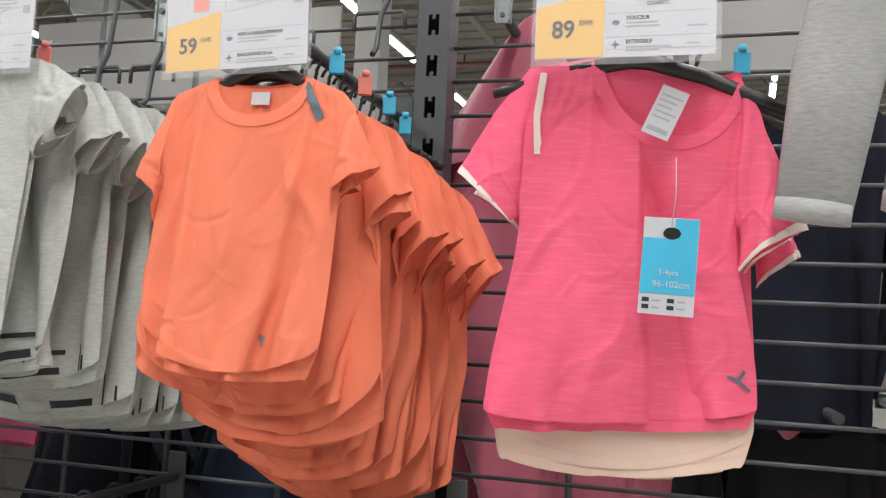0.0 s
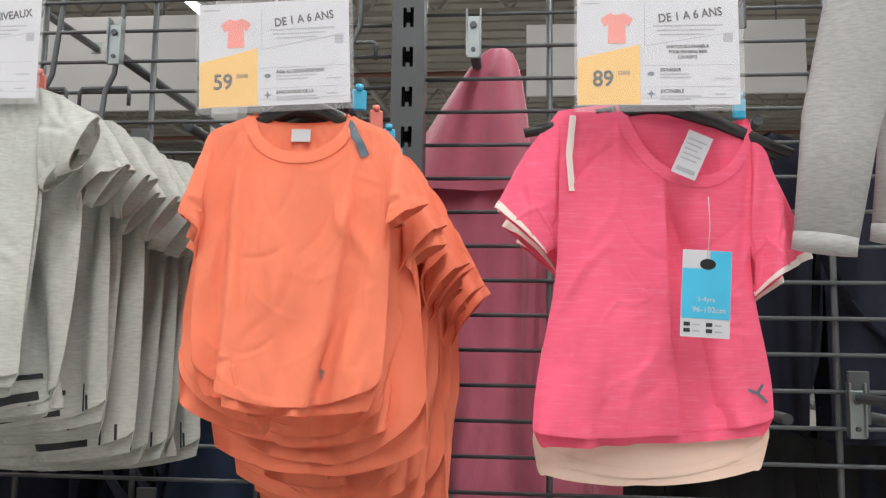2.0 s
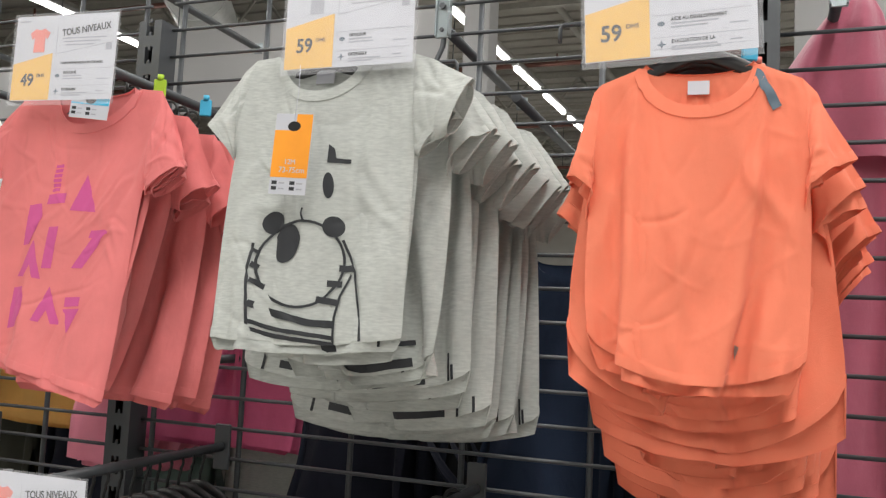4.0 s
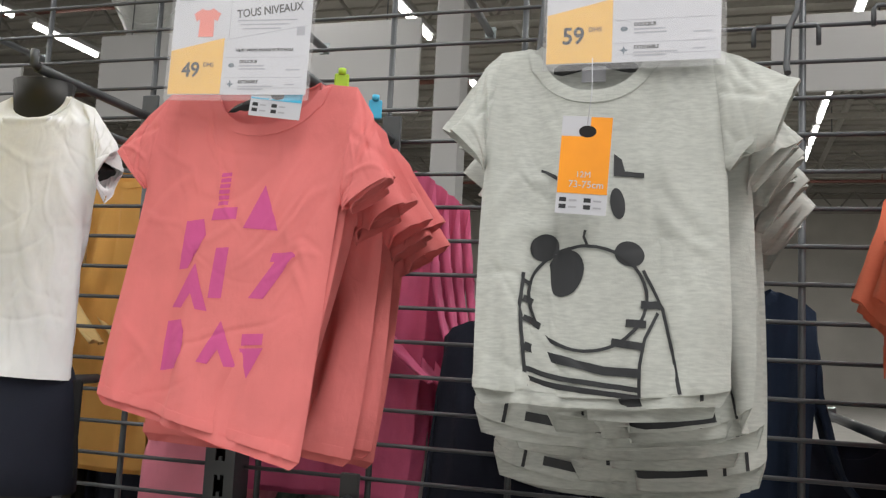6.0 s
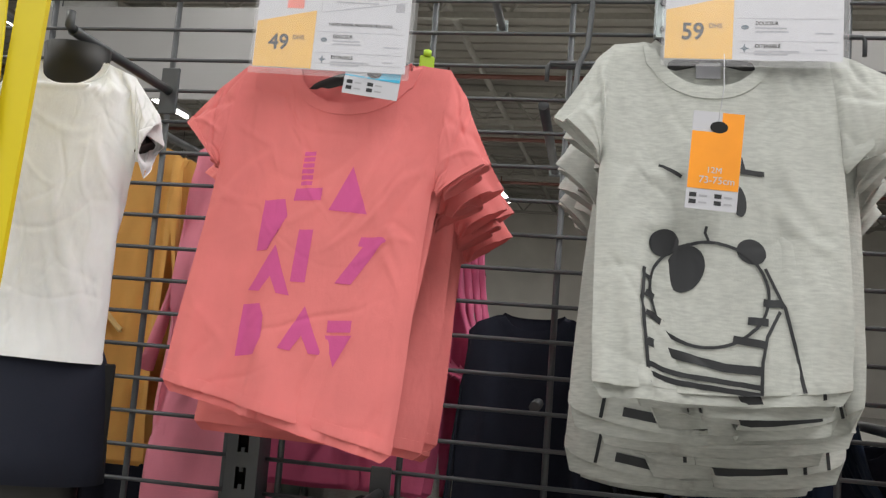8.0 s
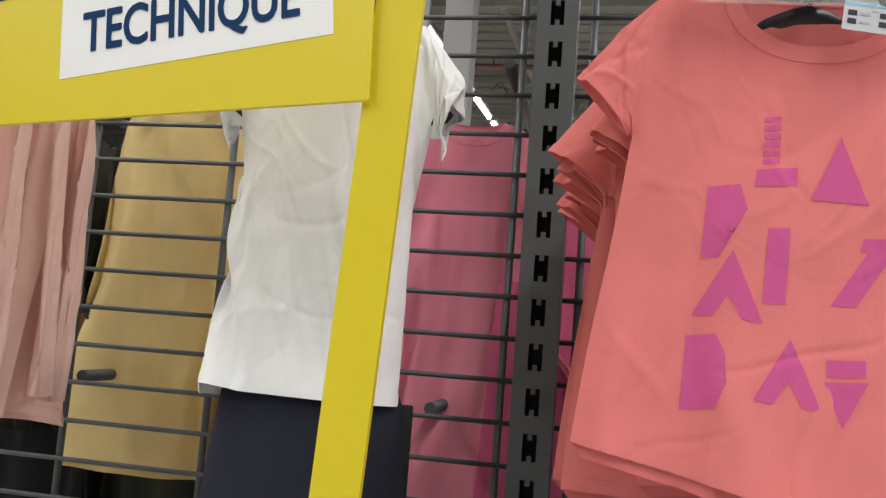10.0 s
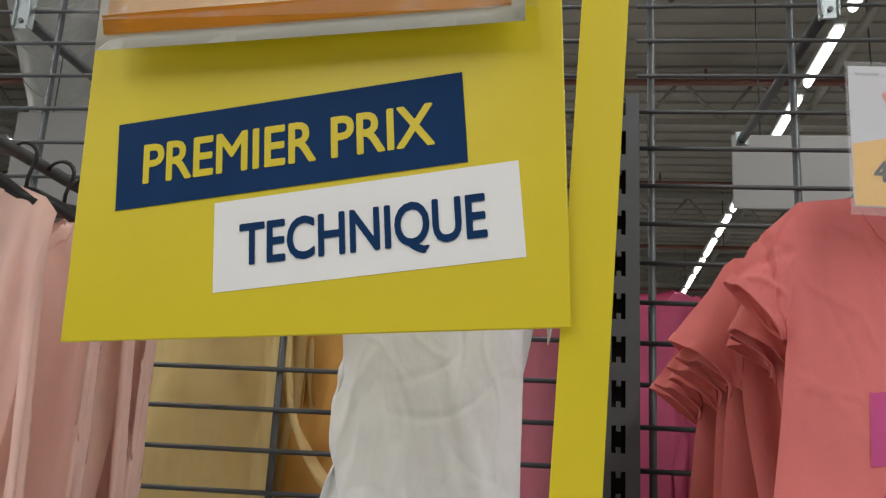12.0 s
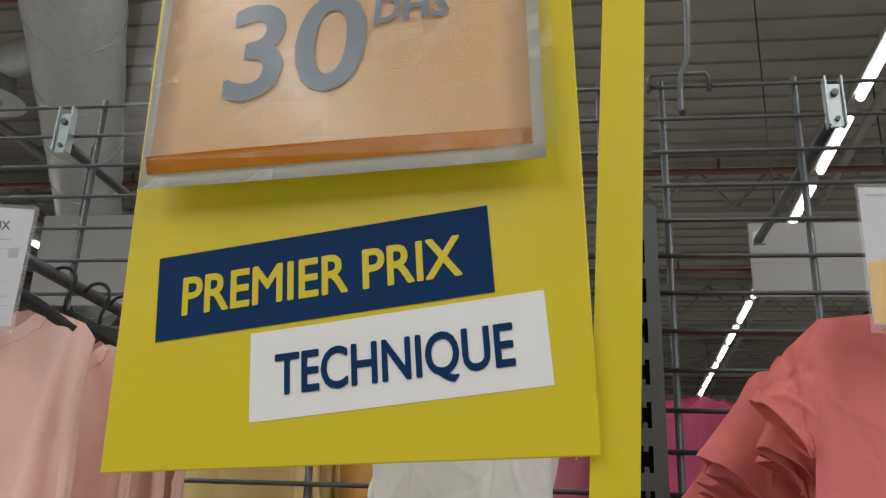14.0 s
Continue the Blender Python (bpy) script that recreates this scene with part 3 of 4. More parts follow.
fit0 = None
for x in LIGHT_ROWS:
    y = 3.9
    while y < 26:
        m = pose(row_x(x, y), y, ROW_Z, 0, 0, -math.degrees(math.atan(ROW_LEAN)))
        if fit0 is None:
            fit0 = thing("fluorescent_light", m, "lit white fluorescent strip light hung under the roof", "strip light", "rows of strip lights")
            part("housing", boxed((-0.07, -0.72, 0.0), (0.07, 0.72, 0.07), 0.01), "panel", fit0)
            part("tube", sweep([(0, -0.66, -0.04), (0, 0.66, -0.04)], 0.045, 8), "tube", fit0, "glowing white tube")
        else:
            copy_thing(fit0, m)
        y += 1.75
    tagged(part("light_track", boxed((-0.03, -23, 0.08), (0.03, 14, 0.14)), "beam"), "grey steel track carrying the strip lights", "light track", "light tracks").matrix_world = pose(row_x(x, 12.0), 12.0, ROW_Z, 0, 0, -math.degrees(math.atan(ROW_LEAN)))

# boards that hang from the roof
for x0, x1, y, z0, z1 in ((-7.8, -3.75, 8.4, 3.9, 4.95), (-0.25, 2.4, 8.0, 3.88, 4.6), (-14.0, -9.5, 9.0, 3.9, 4.9), (5.5, 9.0, 9.0, 3.9, 4.8)):
    b = thing("hanging_board", pose((x0 + x1) / 2, y, z0), "blank white aisle board hung from the roof on wires", "sign board", "aisle boards")
    h = (x1 - x0) / 2
    part("board", boxed((-h, -0.02, 0), (h, 0.02, z1 - z0), 0.004), "panel", b)
    for s in (-1, 1):
        part("wire", sweep([(s * h * 0.8, 0, z1 - z0), (s * h * 0.8, 0, 7.55 - z0)], 0.008, 5), "steel", b)
col = thing("column", pose(-3.45, 8.6, 0), "white painted square steel column in the hall", "column")
part("shaft", boxed((-0.15, -0.15, 0), (0.15, 0.15, 7.4), 0.01), "panel", col)
part("base_plate", boxed((-0.25, -0.25, 0), (0.25, 0.25, 0.02)), "steel", col)

# ventilation duct high on the west side
d = thing("ventilation_duct", pose(0, 0, 0), "grey round ventilation duct with a flared outlet", "duct")



def duct_at(y, z=6.25):
    return (-6.34 - 0.53 * (y - 6.0), y, z)


part("duct", sweep([duct_at(y) for y in range(1, 19, 2)], 0.47, 28), "duct", d)
for k in range(13):
    y = 1.6 + 1.2 * k
    part("seam_ring", sweep([duct_at(y - 0.02), duct_at(y + 0.02)], 0.482, 28), "duct", d)
part("outlet", sweep([(-8.2, 7.6, 6.3), (-8.2, 7.6, 6.05), (-8.2, 7.6, 6.0)], lambda q: 0.22 + 0.16 * q * q, 24), "duct", d)
part("outlet_cone", sweep([(-8.2, 7.6, 6.03), (-8.2, 7.6, 5.97)], lambda q: 0.2 - 0.12 * q, 24), "beam", d)
part("branch", sweep([(-8.2, 7.6, 6.2), (-8.1, 7.55, 6.45), (-7.3, 7.3, 6.45)], 0.2, 16), "duct", d)
for k in range(4):
    p = duct_at(2.0 + 4 * k)
    part("strap", sweep([(p[0], p[1], 6.7), (p[0], p[1], 7.5)], 0.012, 5), "steel", d)

# ---- the rack ----
GRID_Y = 1.60
POSTS = (0.90, -0.503, -1.889, -3.275)


def upright(x, pitch, first, top=2.42):
    g = thing("rack_upright", pose(x, GRID_Y - 0.018, 0), "grey steel rack upright with a row of keyhole slots", "rack upright", "rack uprights")
    shell = bmesh.new()
    wd = 0.033
    # two flanges and a web with real openings
    box(shell, (-wd, -0.03, 0), (-wd + 0.022, -0.026, top))
    box(shell, (wd - 0.022, -0.03, 0), (wd, -0.026, top))
    box(shell, (-wd, -0.026, 0), (-wd + 0.003, 0.03, top))
    box(shell, (wd - 0.003, -0.026, 0), (wd, 0.03, top))
    z = first % pitch
    last = 0.0
    while z < top:
        box(shell, (-wd + 0.022, -0.03, last), (wd - 0.022, -0.026, z - 0.021))
        box(shell, (-0.0035, -0.03, z + 0.012), (0.0035, -0.026, z + 0.021))
        box(shell, (-0.0035, -0.03, z - 0.021), (0.0035, -0.026, z - 0.012))
        last = z + 0.021
        z += pitch
    part("channel", shell, "steel", g)
    # added near-black sheet: paints the shade seen through the slots
    part("slot_shade", boxed((-wd + 0.004, 0.004, 0), (wd - 0.004, 0.008, top)), "hole", g)
    part("foot", boxed((-0.04, -0.42, 0), (0.04, 0.4, 0.09), 0.006), "steel", g)
    return g


upright(POSTS[0], 0.083, 2.05)
upright(POSTS[1], 0.083, 2.054)
upright(POSTS[2], 0.0695, 1.925, 2.15)
upright(POSTS[3], 0.0695, 1.925, 2.15)

PANELS = (
    (-0.470, 0.870, (-0.215, 0.331, 0.72), 1.395, 0.0692, 2.44),
    (-1.855, -0.535, (-0.80, -1.061, -1.312, -1.590, -1.830), 2.405, 0.0672, 2.41),
    (-3.240, -1.922, (-1.945, -2.155, -2.450, -2.720, -2.955), 2.405, 0.0672, 2.41),
)
for x0, x1, ups, z0, pitch, ztop in PANELS:
    g = thing("wire_grid", pose(0, GRID_Y, 0), "grey welded wire grid panel fixed between the uprights", "wire grid", "wire grids")
    z = z0 - pitch * math.floor((z0 - 0.25) / pitch)
    while z <= ztop:
        part("crosswire", sweep([(x0, -0.007, z), (x1, -0.007, z)], 0.0042, 6), "steel", g)
        z += pitch
    for x in ups:
        part("upright_wire", sweep([(x, 0.002, 0.2), (x, 0.002, ztop + 0.012)], 0.0065, 7), "steel", g)


def clip(x, z, y=GRID_Y - 0.02):
    g = thing("grid_clip", pose(x, y, z), "zinc bracket clipped over the wire grid", "bracket", "grid clips")
    part("plate", boxed((-0.0155, -0.004, -0.048), (0.0155, 0.0, 0.042), 0.002), "zinc", g)
    for s in (-1, 1):
        part("ear", boxed((s * 0.014 - 0.002, -0.010, -0.044), (s * 0.014 + 0.002, 0.012, 0.056), 0.001), "zinc", g)
    part("bolt", sweep([(0, -0.002, 0.022), (0, -0.010, 0.022)], 0.007, 6), "steel", g)
    part("bolt", sweep([(0, -0.002, -0.03), (0, -0.008, -0.03)], 0.005, 6), "steel", g)
    return g


def rear_arm(x, z, y0=GRID_Y, length=0.62, rise=0.0):
    g = thing("clothes_rail", pose(x, y0, z), "grey tubular arm fixed to the back of the grid", "clothes rail", "rails on the far side")
    part("tube", sweep([(0, 0.01, 0), (0, length, rise)], 0.011, 8), "steel", g)
    part("end_stop", boxed((-0.016, length, rise - 0.016), (0.016, length + 0.006, rise + 0.02), 0.002), "zinc", g)
    return g


for x, z in ((-0.371, 2.105), (-1.14, 2.105), (-3.02, 2.34), (-1.53, 2.35), (-2.03, 2.33)):
    clip(x, z)
    rear_arm(x, z - 0.02)


def front_arm(x, z, y_tip, sign=True):
    g = thing("clothes_rail", pose(x, GRID_Y, z), "grey tubular arm reaching out from the wire grid", "clothes rail", "rails on the near side")
    ln = GRID_Y - y_tip
    part("tube", sweep([(0, -0.012, 0), (0, -ln + 0.01, 0)], 0.010, 8), "steel", g)
    part("tip", sweep([(0, -ln + 0.012, 0.0), (0, -ln, 0.004), (0, -ln, 0.03)], 0.008, 8), "steel", g)
    part("hook_plate", boxed((-0.02, -0.022, -0.05), (0.02, -0.014, 0.05), 0.002), "steel", g)
    return g


def u_hook(x, z):
    """The bent wire prong that shows above the empty stretches of grid."""
    g = thing("wire_prong", pose(x, GRID_Y - 0.015, z), "grey bent wire prong hooked on the grid", "hook", "wire prongs")
    part("yoke", sweep([(-0.055, 0, -0.03), (-0.055, 0, 0.0), (-0.05, 0, 0.008), (0.05, 0, 0.008), (0.055, 0, 0), (0.055, 0, -0.03)], 0.0045, 6), "steel", g)
    part("stem", sweep([(0.03, 0.03, 0.36), (0.026, 0.01, 0.16), (0.02, 0, 0.04), (0.004, -0.004, 0.0), (0.0, -0.01, -0.07), (0.0, -0.03, -0.09)], 0.006, 7), "steel", g)
    return g


# ---- paper: price signs and tags ----
def bars(rows, y=-0.0012):
    bm = bmesh.new()
    for x0, x1, z, h in rows:
        poly([(x0, z), (x1, z), (x1, z + h), (x0, z + h)], y, 0.0002, bm)
    return bm


def tee_icon(cx, cz, s):
    return [(cx + a * s, cz + b * s) for a, b in ((-0.2, 0.5), (-0.5, 0.3), (-0.38, 0.05), (-0.26, 0.12), (-0.28, -0.5), (0.28, -0.5), (0.26, 0.12), (0.38, 0.05), (0.5, 0.3), (0.2, 0.5), (0.08, 0.43), (-0.08, 0.43))]


def price_sign(m, price, title, lines, icon="swatch", note=()):
    g = thing("price_sign", m, "white price card reading %s DHS in a clear sleeve" % price, "price sign", "price signs on the arms")
    part("card", boxed((0, -0.001, 0), (0.21, 0.0, 0.148)), "paper", g)
    part("price_field", poly([(0.001, 0.001), (0.082, 0.001), (0.082, 0.082), (0.001, 0.064)], -0.0012), "ochre", g, "ochre price field")
    part("price", lettering(price, 0.030, 0.020, 0.026, -0.0018, bold=0.0006, squeeze=0.92), "ink", g)
    part("currency", lettering("DHS", 0.0085, 0.0525, 0.0405, -0.0018, bold=0.00008), "ink", g)
    part("picture", poly(tee_icon(0.052, 0.105, 0.042), -0.0012), icon, g, "small printed picture of the garment")
    part("title", lettering(title, 0.0165, 0.148, 0.116, -0.0014, "CENTER", 6.0, 0.85, 0.0003), "ink", g)
    part("frame_line", bars([(0.088, 0.0888, 0.080, 0.058), (0.086, 0.204, 0.053, 0.0006), (0.086, 0.204, 0.024, 0.0006), (0.086, 0.204, 0.009, 0.0006)]), "grey_ink", g)
    part("slant_line", poly(stroke([(0.089, 0.080), (0.205, 0.098)], 0.0008), -0.0012, 0.0002), "grey_ink", g)
    rows = []
    r = random.Random(len(title) * 7 + len(lines[0]))
    for z in (0.044, 0.0395, 0.0145, 0.0105):
        rows.append((0.108, 0.108 + r.uniform(0.035, 0.06), z - 0.004, 0.0022))
    for k in range(3):
        rows.append((0.100 + 0.004 * k, 0.190 - 0.012 * k, 0.106 - 0.006 * k, 0.0020))
    rows += [(0.178, 0.199, 0.034, 0.002), (0.178, 0.192, 0.013, 0.002), (0.006, 0.03, 0.138, 0.0025), (0.006, 0.03, 0.003, 0.0018)]
    part("small_print", bars(rows), "grey_ink", g)
    for k, line in enumerate(note):
        part("note", lettering(line, 0.0062 if len(note) > 1 else 0.0056, 0.144, 0.062 + 0.0072 * (len(note) - 1 - k), -0.0014, "CENTER", 0.0, 0.8, 0.0001), "ink", g)
    for k, line in enumerate(lines[:2]):
        part("heading", lettering(line, 0.0066, 0.108, 0.045 - 0.029 * k, -0.0014, bold=0.0001, squeeze=0.85), "ink", g)
    part("pictogram", poly(ellipse(0.096, 0.042, 0.0045, 0.003), -0.0012, 0.0002), "slate", g)
    part("pictogram", poly([(0.096, 0.021), (0.0975, 0.0165), (0.102, 0.015), (0.0975, 0.0135), (0.096, 0.009), (0.0945, 0.0135), (0.090, 0.015), (0.0945, 0.0165)], -0.0012, 0.0002), "slate", g)
    part("code_patch", bars([(0.190, 0.202, 0.084, 0.012)]), "grey_ink", g)
    part("sleeve", boxed((-0.004, -0.003, -0.009), (0.216, -0.0024, 0.152)), "clear", g, "clear plastic sleeve").visible_shadow = False
    part("holder", boxed((0.095, 0.001, 0.06), (0.125, 0.010, 0.13), 0.002), "plastic", g)
    return g


def hang_tag(m, mat, words, label, w=0.062, h=0.112):
    g = thing("hang_tag", m, label, "swing tag")
    part("card", boxed((-w / 2, -0.0008, -h), (w / 2, 0, 0), 0.0003), "paper", g)
    part("colour_field", poly([(-w / 2 + 0.0005, -h + 0.024), (w / 2 - 0.0005, -h + 0.024), (w / 2 - 0.0005, -0.0005), (0.004, -0.0005), (0.004, -0.024), (-w / 2 + 0.0005, -0.024)], -0.001), mat, g)
    part("keyhole", poly(ellipse(0.001, -0.018, 0.010, 0.007), -0.0013, 0.0003), "hole", g)
    for t, size, z, x in words:
        part("lettering", lettering(t, size, x, z, -0.0017, "CENTER"), "paper", g)
    part("small_print", bars([(-w / 2 + 0.004 + 0.028 * (k % 2), -w / 2 + 0.012 + 0.028 * (k % 2), -h + 0.006 + 0.008 * (k // 2), 0.005) for k in range(4)], -0.0011), "ink", g)
    part("small_print", bars([(-w / 2 + 0.015 + 0.028 * (k % 2), -w / 2 + 0.024 + 0.028 * (k % 2), -h + 0.007 + 0.008 * (k // 2), 0.002) for k in range(4)], -0.0011), "grey_ink", g)
    part("string", sweep([(0, -0.0006, -0.012), (0.002, -0.002, 0.03), (-0.001, 0.0, 0.07)], 0.0005, 4), "paper", g)
    return g

# ---- tops on the near arms ----
ARM_Z = 1.868


def stack(build, sizes, x, y, dy, z, lean=0.0, seed=1, kinds=4, sway=0.009, spin=5.0, half=0.115, sink=0.0):
    """A run of like garments on one arm, from the front to the grid, with their hangers; sizes are (across, down)."""
    r = random.Random(seed)
    masters = []
    for i, (sx, sz) in enumerate(sizes, 1):
        m = pose(x + lean * i + r.uniform(-sway, sway), y + dy * i, z - sink * i + r.uniform(-0.004, 0.004), -6 + 5 * i / len(sizes) + r.uniform(-1.0, 1.0), r.uniform(-2, 2), r.uniform(-spin, spin))
        if len(masters) < kinds:
            g = build(m, len(masters))
            masters.append(g)
        else:
            g = copy_thing(masters[r.randrange(kinds)], m)
        g.scale = (sx, 1, sz)
        hanger(pose(x + lean * i, y + dy * i + 0.004, ARM_Z - 0.072, 0, 0, r.uniform(-6, 6)), half)


# orange, ages one to six
def orange(m, k):
    c = Cut(w=0.133, hem=0.140, shoulder=0.120, length=0.384, neck=0.070, drop=0.064, slope=0.42, armhole=0.150, sleeves=(0.120, 0.115), cuff=0.118,
            curve=0.055 if k == 0 else 0.085, skew=-0.010 if k == 0 else 0.0, depth=0.026, seed=11 + k, angles=(54 + 7 * (k % 3), 44 + 7 * ((k + 1) % 3)),
            held=0.115, reach=(1, 2 - k % 2), ease=1.05, breeze=2.5, fine=k == 0, behind=0.6 if k == 0 else 0.9)
    g = top_garment("t_shirt", c, "orange", m, "plain orange jersey t-shirt with a rounded hem on a hanger", group="orange t-shirts")
    part("shoulder_stripe", print_on(c, [stroke([(0.066, -0.012), (0.092, -0.056)], 0.012)]), "slate", g, "dark reflective stripe on the shoulder")
    part("logo", print_on(c, [[(0.055, -0.335), (0.066, -0.338), (0.062, -0.352)]]), "zinc", g, "small silver mark near the hem")
    part("neck_label", boxed((-0.013, 0.004, -0.036), (0.013, 0.0055, -0.018)), "paper", g)
    return g


orange(pose(-0.572, 1.015, 1.785, -7, 0, 4), 0)
hanger(pose(-0.572, 1.022, ARM_Z - 0.072, 0, 0, 4))
stack(lambda m, k: orange(m, k + 1), ((1.00, 1.07), (1.12, 1.10), (1.18, 1.19), (1.19, 1.25), (1.20, 1.31), (1.20, 1.36), (1.22, 1.40), (1.2, 1.42), (1.2, 1.44), (1.2, 1.44), (1.2, 1.42)),
      -0.578, 1.000, 0.042, 1.787, lean=0.002, seed=5, sink=0.0045, spin=6)
front_arm(-0.565, ARM_Z, 1.02)


# grey, with a printed drawing of plain rings and stripes
def drawing():
    """The black print of plain shapes: two dark blobs, a ring with a dark oval, stripes and pen lines below."""
    def at(x, z):
        return ((x - 1018) * 0.00066, -(z - 66) * 0.000665)

    def line(*p, w=0.0038):
        return [strip([at(*q) for q in p], w)]

    ring = [(997 + 105 * math.cos(radians(q)), 536 + 94 * math.sin(radians(q)) * (1.0 if math.sin(radians(q)) > 0 else 0.94)) for q in range(0, 361, 9)]
    blobs = [ellipse(*at(921, 450), 0.0185, 0.0160, 15), ellipse(*at(1072, 460), 0.0170, 0.0145, -15), ellipse(*at(960, 495), 0.0215, 0.0285, -20),
             [at(1042, 283), at(1056, 292), at(1062, 313), at(1096, 314), at(1096, 323), at(1042, 323)], ellipse(*at(1050, 372), 0.0085, 0.0185, 8)]
    out = line(*ring)
    out += line((882, 500), (878, 560), (884, 620), (893, 700)) + line((1095, 487), (1130, 552), (1150, 640), (1160, 697)) + line((1122, 560), (1100, 605), (1092, 650), (1092, 708))
    out += line((882, 514), (894, 519), w=0.006) + line((883, 546), (900, 552), w=0.008) + line((884, 580), (924, 594), w=0.008)
    out += line((1092, 546), (1126, 547), w=0.009) + line((1068, 579), (1102, 580), w=0.009) + line((1044, 612), (1096, 619), w=0.009)
    out += line((887, 630), (960, 648), (1030, 662), (1092, 664), w=0.010) + line((890, 668), (960, 680), (1094, 692), w=0.006) + line((895, 684), (960, 694), (1094, 705), w=0.006)
    out += line((908, 310), (918, 313), (950, 332), w=0.004) + line((995, 420), (993, 432), (998, 446), w=0.0028)
    return blobs, out


def grey(m, k):
    c = Cut(w=0.146, hem=0.150, shoulder=0.130, length=0.428, neck=0.074, drop=0.072, slope=0.10, armhole=0.150, sleeves=(0.124, 0.110), cuff=0.104,
            curve=0.012 if k == 0 else 0.032, skew=0.006, depth=0.024, seed=31 + k, angles=(44 + 6 * (k % 3), 20 + 14 * (k % 3)), held=0.135, reach=(2, 3) if k == 0 else (k % 2, 1 + k % 3), ease=1.03 if k == 0 else 1.06, breeze=2.0, neck_at=-0.012, behind=0.5, fine=k == 0)
    g = top_garment("t_shirt", c, "grey", m, "grey melange baby t-shirt with a black line print on a hanger", group="grey t-shirts")
    blobs, lines = drawing()
    if k:
        lines = [strip([(-0.07 - 0.006 * k, -0.408), (0.01, -0.418), (0.085, -0.408)], 0.014 - 0.001 * k), strip([(-0.09 - 0.004 * k, -0.380), (0.0, -0.388), (0.09, -0.382)], 0.007),
                 strip([(-0.095 - 0.004 * k, -0.375), (-0.100 - 0.004 * k, -0.418)], 0.004), strip([(0.096 + 0.006 * k, -0.370), (0.099 + 0.006 * k, -0.415)], 0.004), strip([(0.126, -0.385), (0.128, -0.410)], 0.0035)]
    for ln in lines:
        part("pen_line", print_on(c, ln, 0.0026, 0.0023), "ink", g, "black pen line of the print")
    for b in blobs if k == 0 else ():
        part("print_blob", print_on(c, [b], 0.0026, 0.0012), "ink", g)
    part("neck_label", boxed((-0.027, 0.006, -0.045), (0.003, 0.0075, -0.024)), "paper", g)
    return g


grey(pose(-1.104, 1.046, 1.848, -7, 0, 2), 0)
hanger(pose(-1.112, 1.052, ARM_Z - 0.040, 0, 0, 2))
stack(lambda m, k: grey(m, k + 1), ((1.03, 1.035), (1.07, 1.07), (1.11, 1.10), (1.14, 1.13), (1.16, 1.16), (1.18, 1.23), (1.18, 1.25), (1.18, 1.26), (1.18, 1.26), (1.18, 1.26), (1.18, 1.26)),
      -1.098, 1.03, 0.042, 1.846, lean=0.004, seed=8, sink=0.004, spin=5, sway=0.008)
front_arm(-1.075, ARM_Z, 1.04)


# coral, with block letters
def coral(m, k):
    front = k == 0
    c = Cut(w=0.152, hem=0.166, shoulder=0.142, length=0.474, neck=0.084, drop=0.070, slope=0.12, armhole=0.160, sleeves=(0.112, 0.150) if front else (0.120, 0.145), cuff=0.095,
            skew=-0.034 if front else -0.008, shear=0.09 if front else 0.02, depth=0.017 if front else 0.026, flutes=4 if front else 9, seed=51 + k, angles=(46, 54) if front else (44 + 6 * (k % 3), 58 - 6 * (k % 3)), held=0.145, reach=(4, 3) if front else (1, 2),
            neck_at=0.010, ease=1.0 if front else 1.06, breeze=0.6 if front else 2.5, creases=40, behind=0.5, fine=front)
    g = top_garment("t_shirt", c, "coral", m, "coral pink jersey t-shirt with magenta block letters on a hanger", group="coral t-shirts")
    if k:
        return g
    marks = []
    for i in range(6):
        marks.append([(-0.055, -0.118 - 0.008 * i), (-0.040, -0.117 - 0.008 * i), (-0.040, -0.1225 - 0.008 * i), (-0.055, -0.1235 - 0.008 * i)])
    marks += [[(-0.060, -0.168), (-0.024, -0.165), (-0.024, -0.182), (-0.062, -0.184)], [(0.014, -0.135), (0.040, -0.196), (-0.012, -0.194)],
              [(-0.103, -0.184), (-0.074, -0.182), (-0.067, -0.205), (-0.076, -0.222), (-0.090, -0.226), (-0.091, -0.250), (-0.107, -0.251)],
              [(-0.048, -0.222), (-0.029, -0.221), (-0.031, -0.290), (-0.051, -0.290)], [(0.036, -0.226), (0.070, -0.224), (0.030, -0.288), (0.008, -0.288), (0.040, -0.238), (0.033, -0.238)],
              [(-0.113, -0.303), (-0.078, -0.243), (-0.050, -0.308), (-0.068, -0.306), (-0.080, -0.284), (-0.095, -0.304)],
              [(-0.117, -0.322), (-0.090, -0.320), (-0.082, -0.336), (-0.090, -0.350), (-0.080, -0.364), (-0.088, -0.386), (-0.121, -0.390)],
              [(-0.056, -0.376), (-0.026, -0.320), (0.002, -0.380), (-0.014, -0.380), (-0.026, -0.358), (-0.039, -0.378)],
              [(0.006, -0.336), (0.038, -0.334), (0.038, -0.349), (0.006, -0.351)], [(0.004, -0.355), (0.040, -0.353), (0.020, -0.394)]]
    for p in marks:
        part("printed_letter", print_on(c, [[(x + 0.012, z - 0.013) for x, z in p]], 0.0024, 0.0009), "magenta", g, "magenta block print")
    return g


coral(pose(-1.600, 1.088, 1.828, -4, 0, 2), 0).scale = (1.03, 1, 1.02)
hanger(pose(-1.600, 1.098, ARM_Z - 0.068, 0, 0, 5), 0.13)
stack(lambda m, k: coral(m, k + 1), ((1.05, 0.98), (1.10, 1.0), (1.14, 1.0), (1.12, 1.02), (1.15, 1.0), (1.12, 1.0), (1.14, 1.0), (1.10, 1.0)), -1.605, 1.090, 0.040, 1.816, lean=-0.003, seed=12, sink=0.007, spin=6, half=0.13)
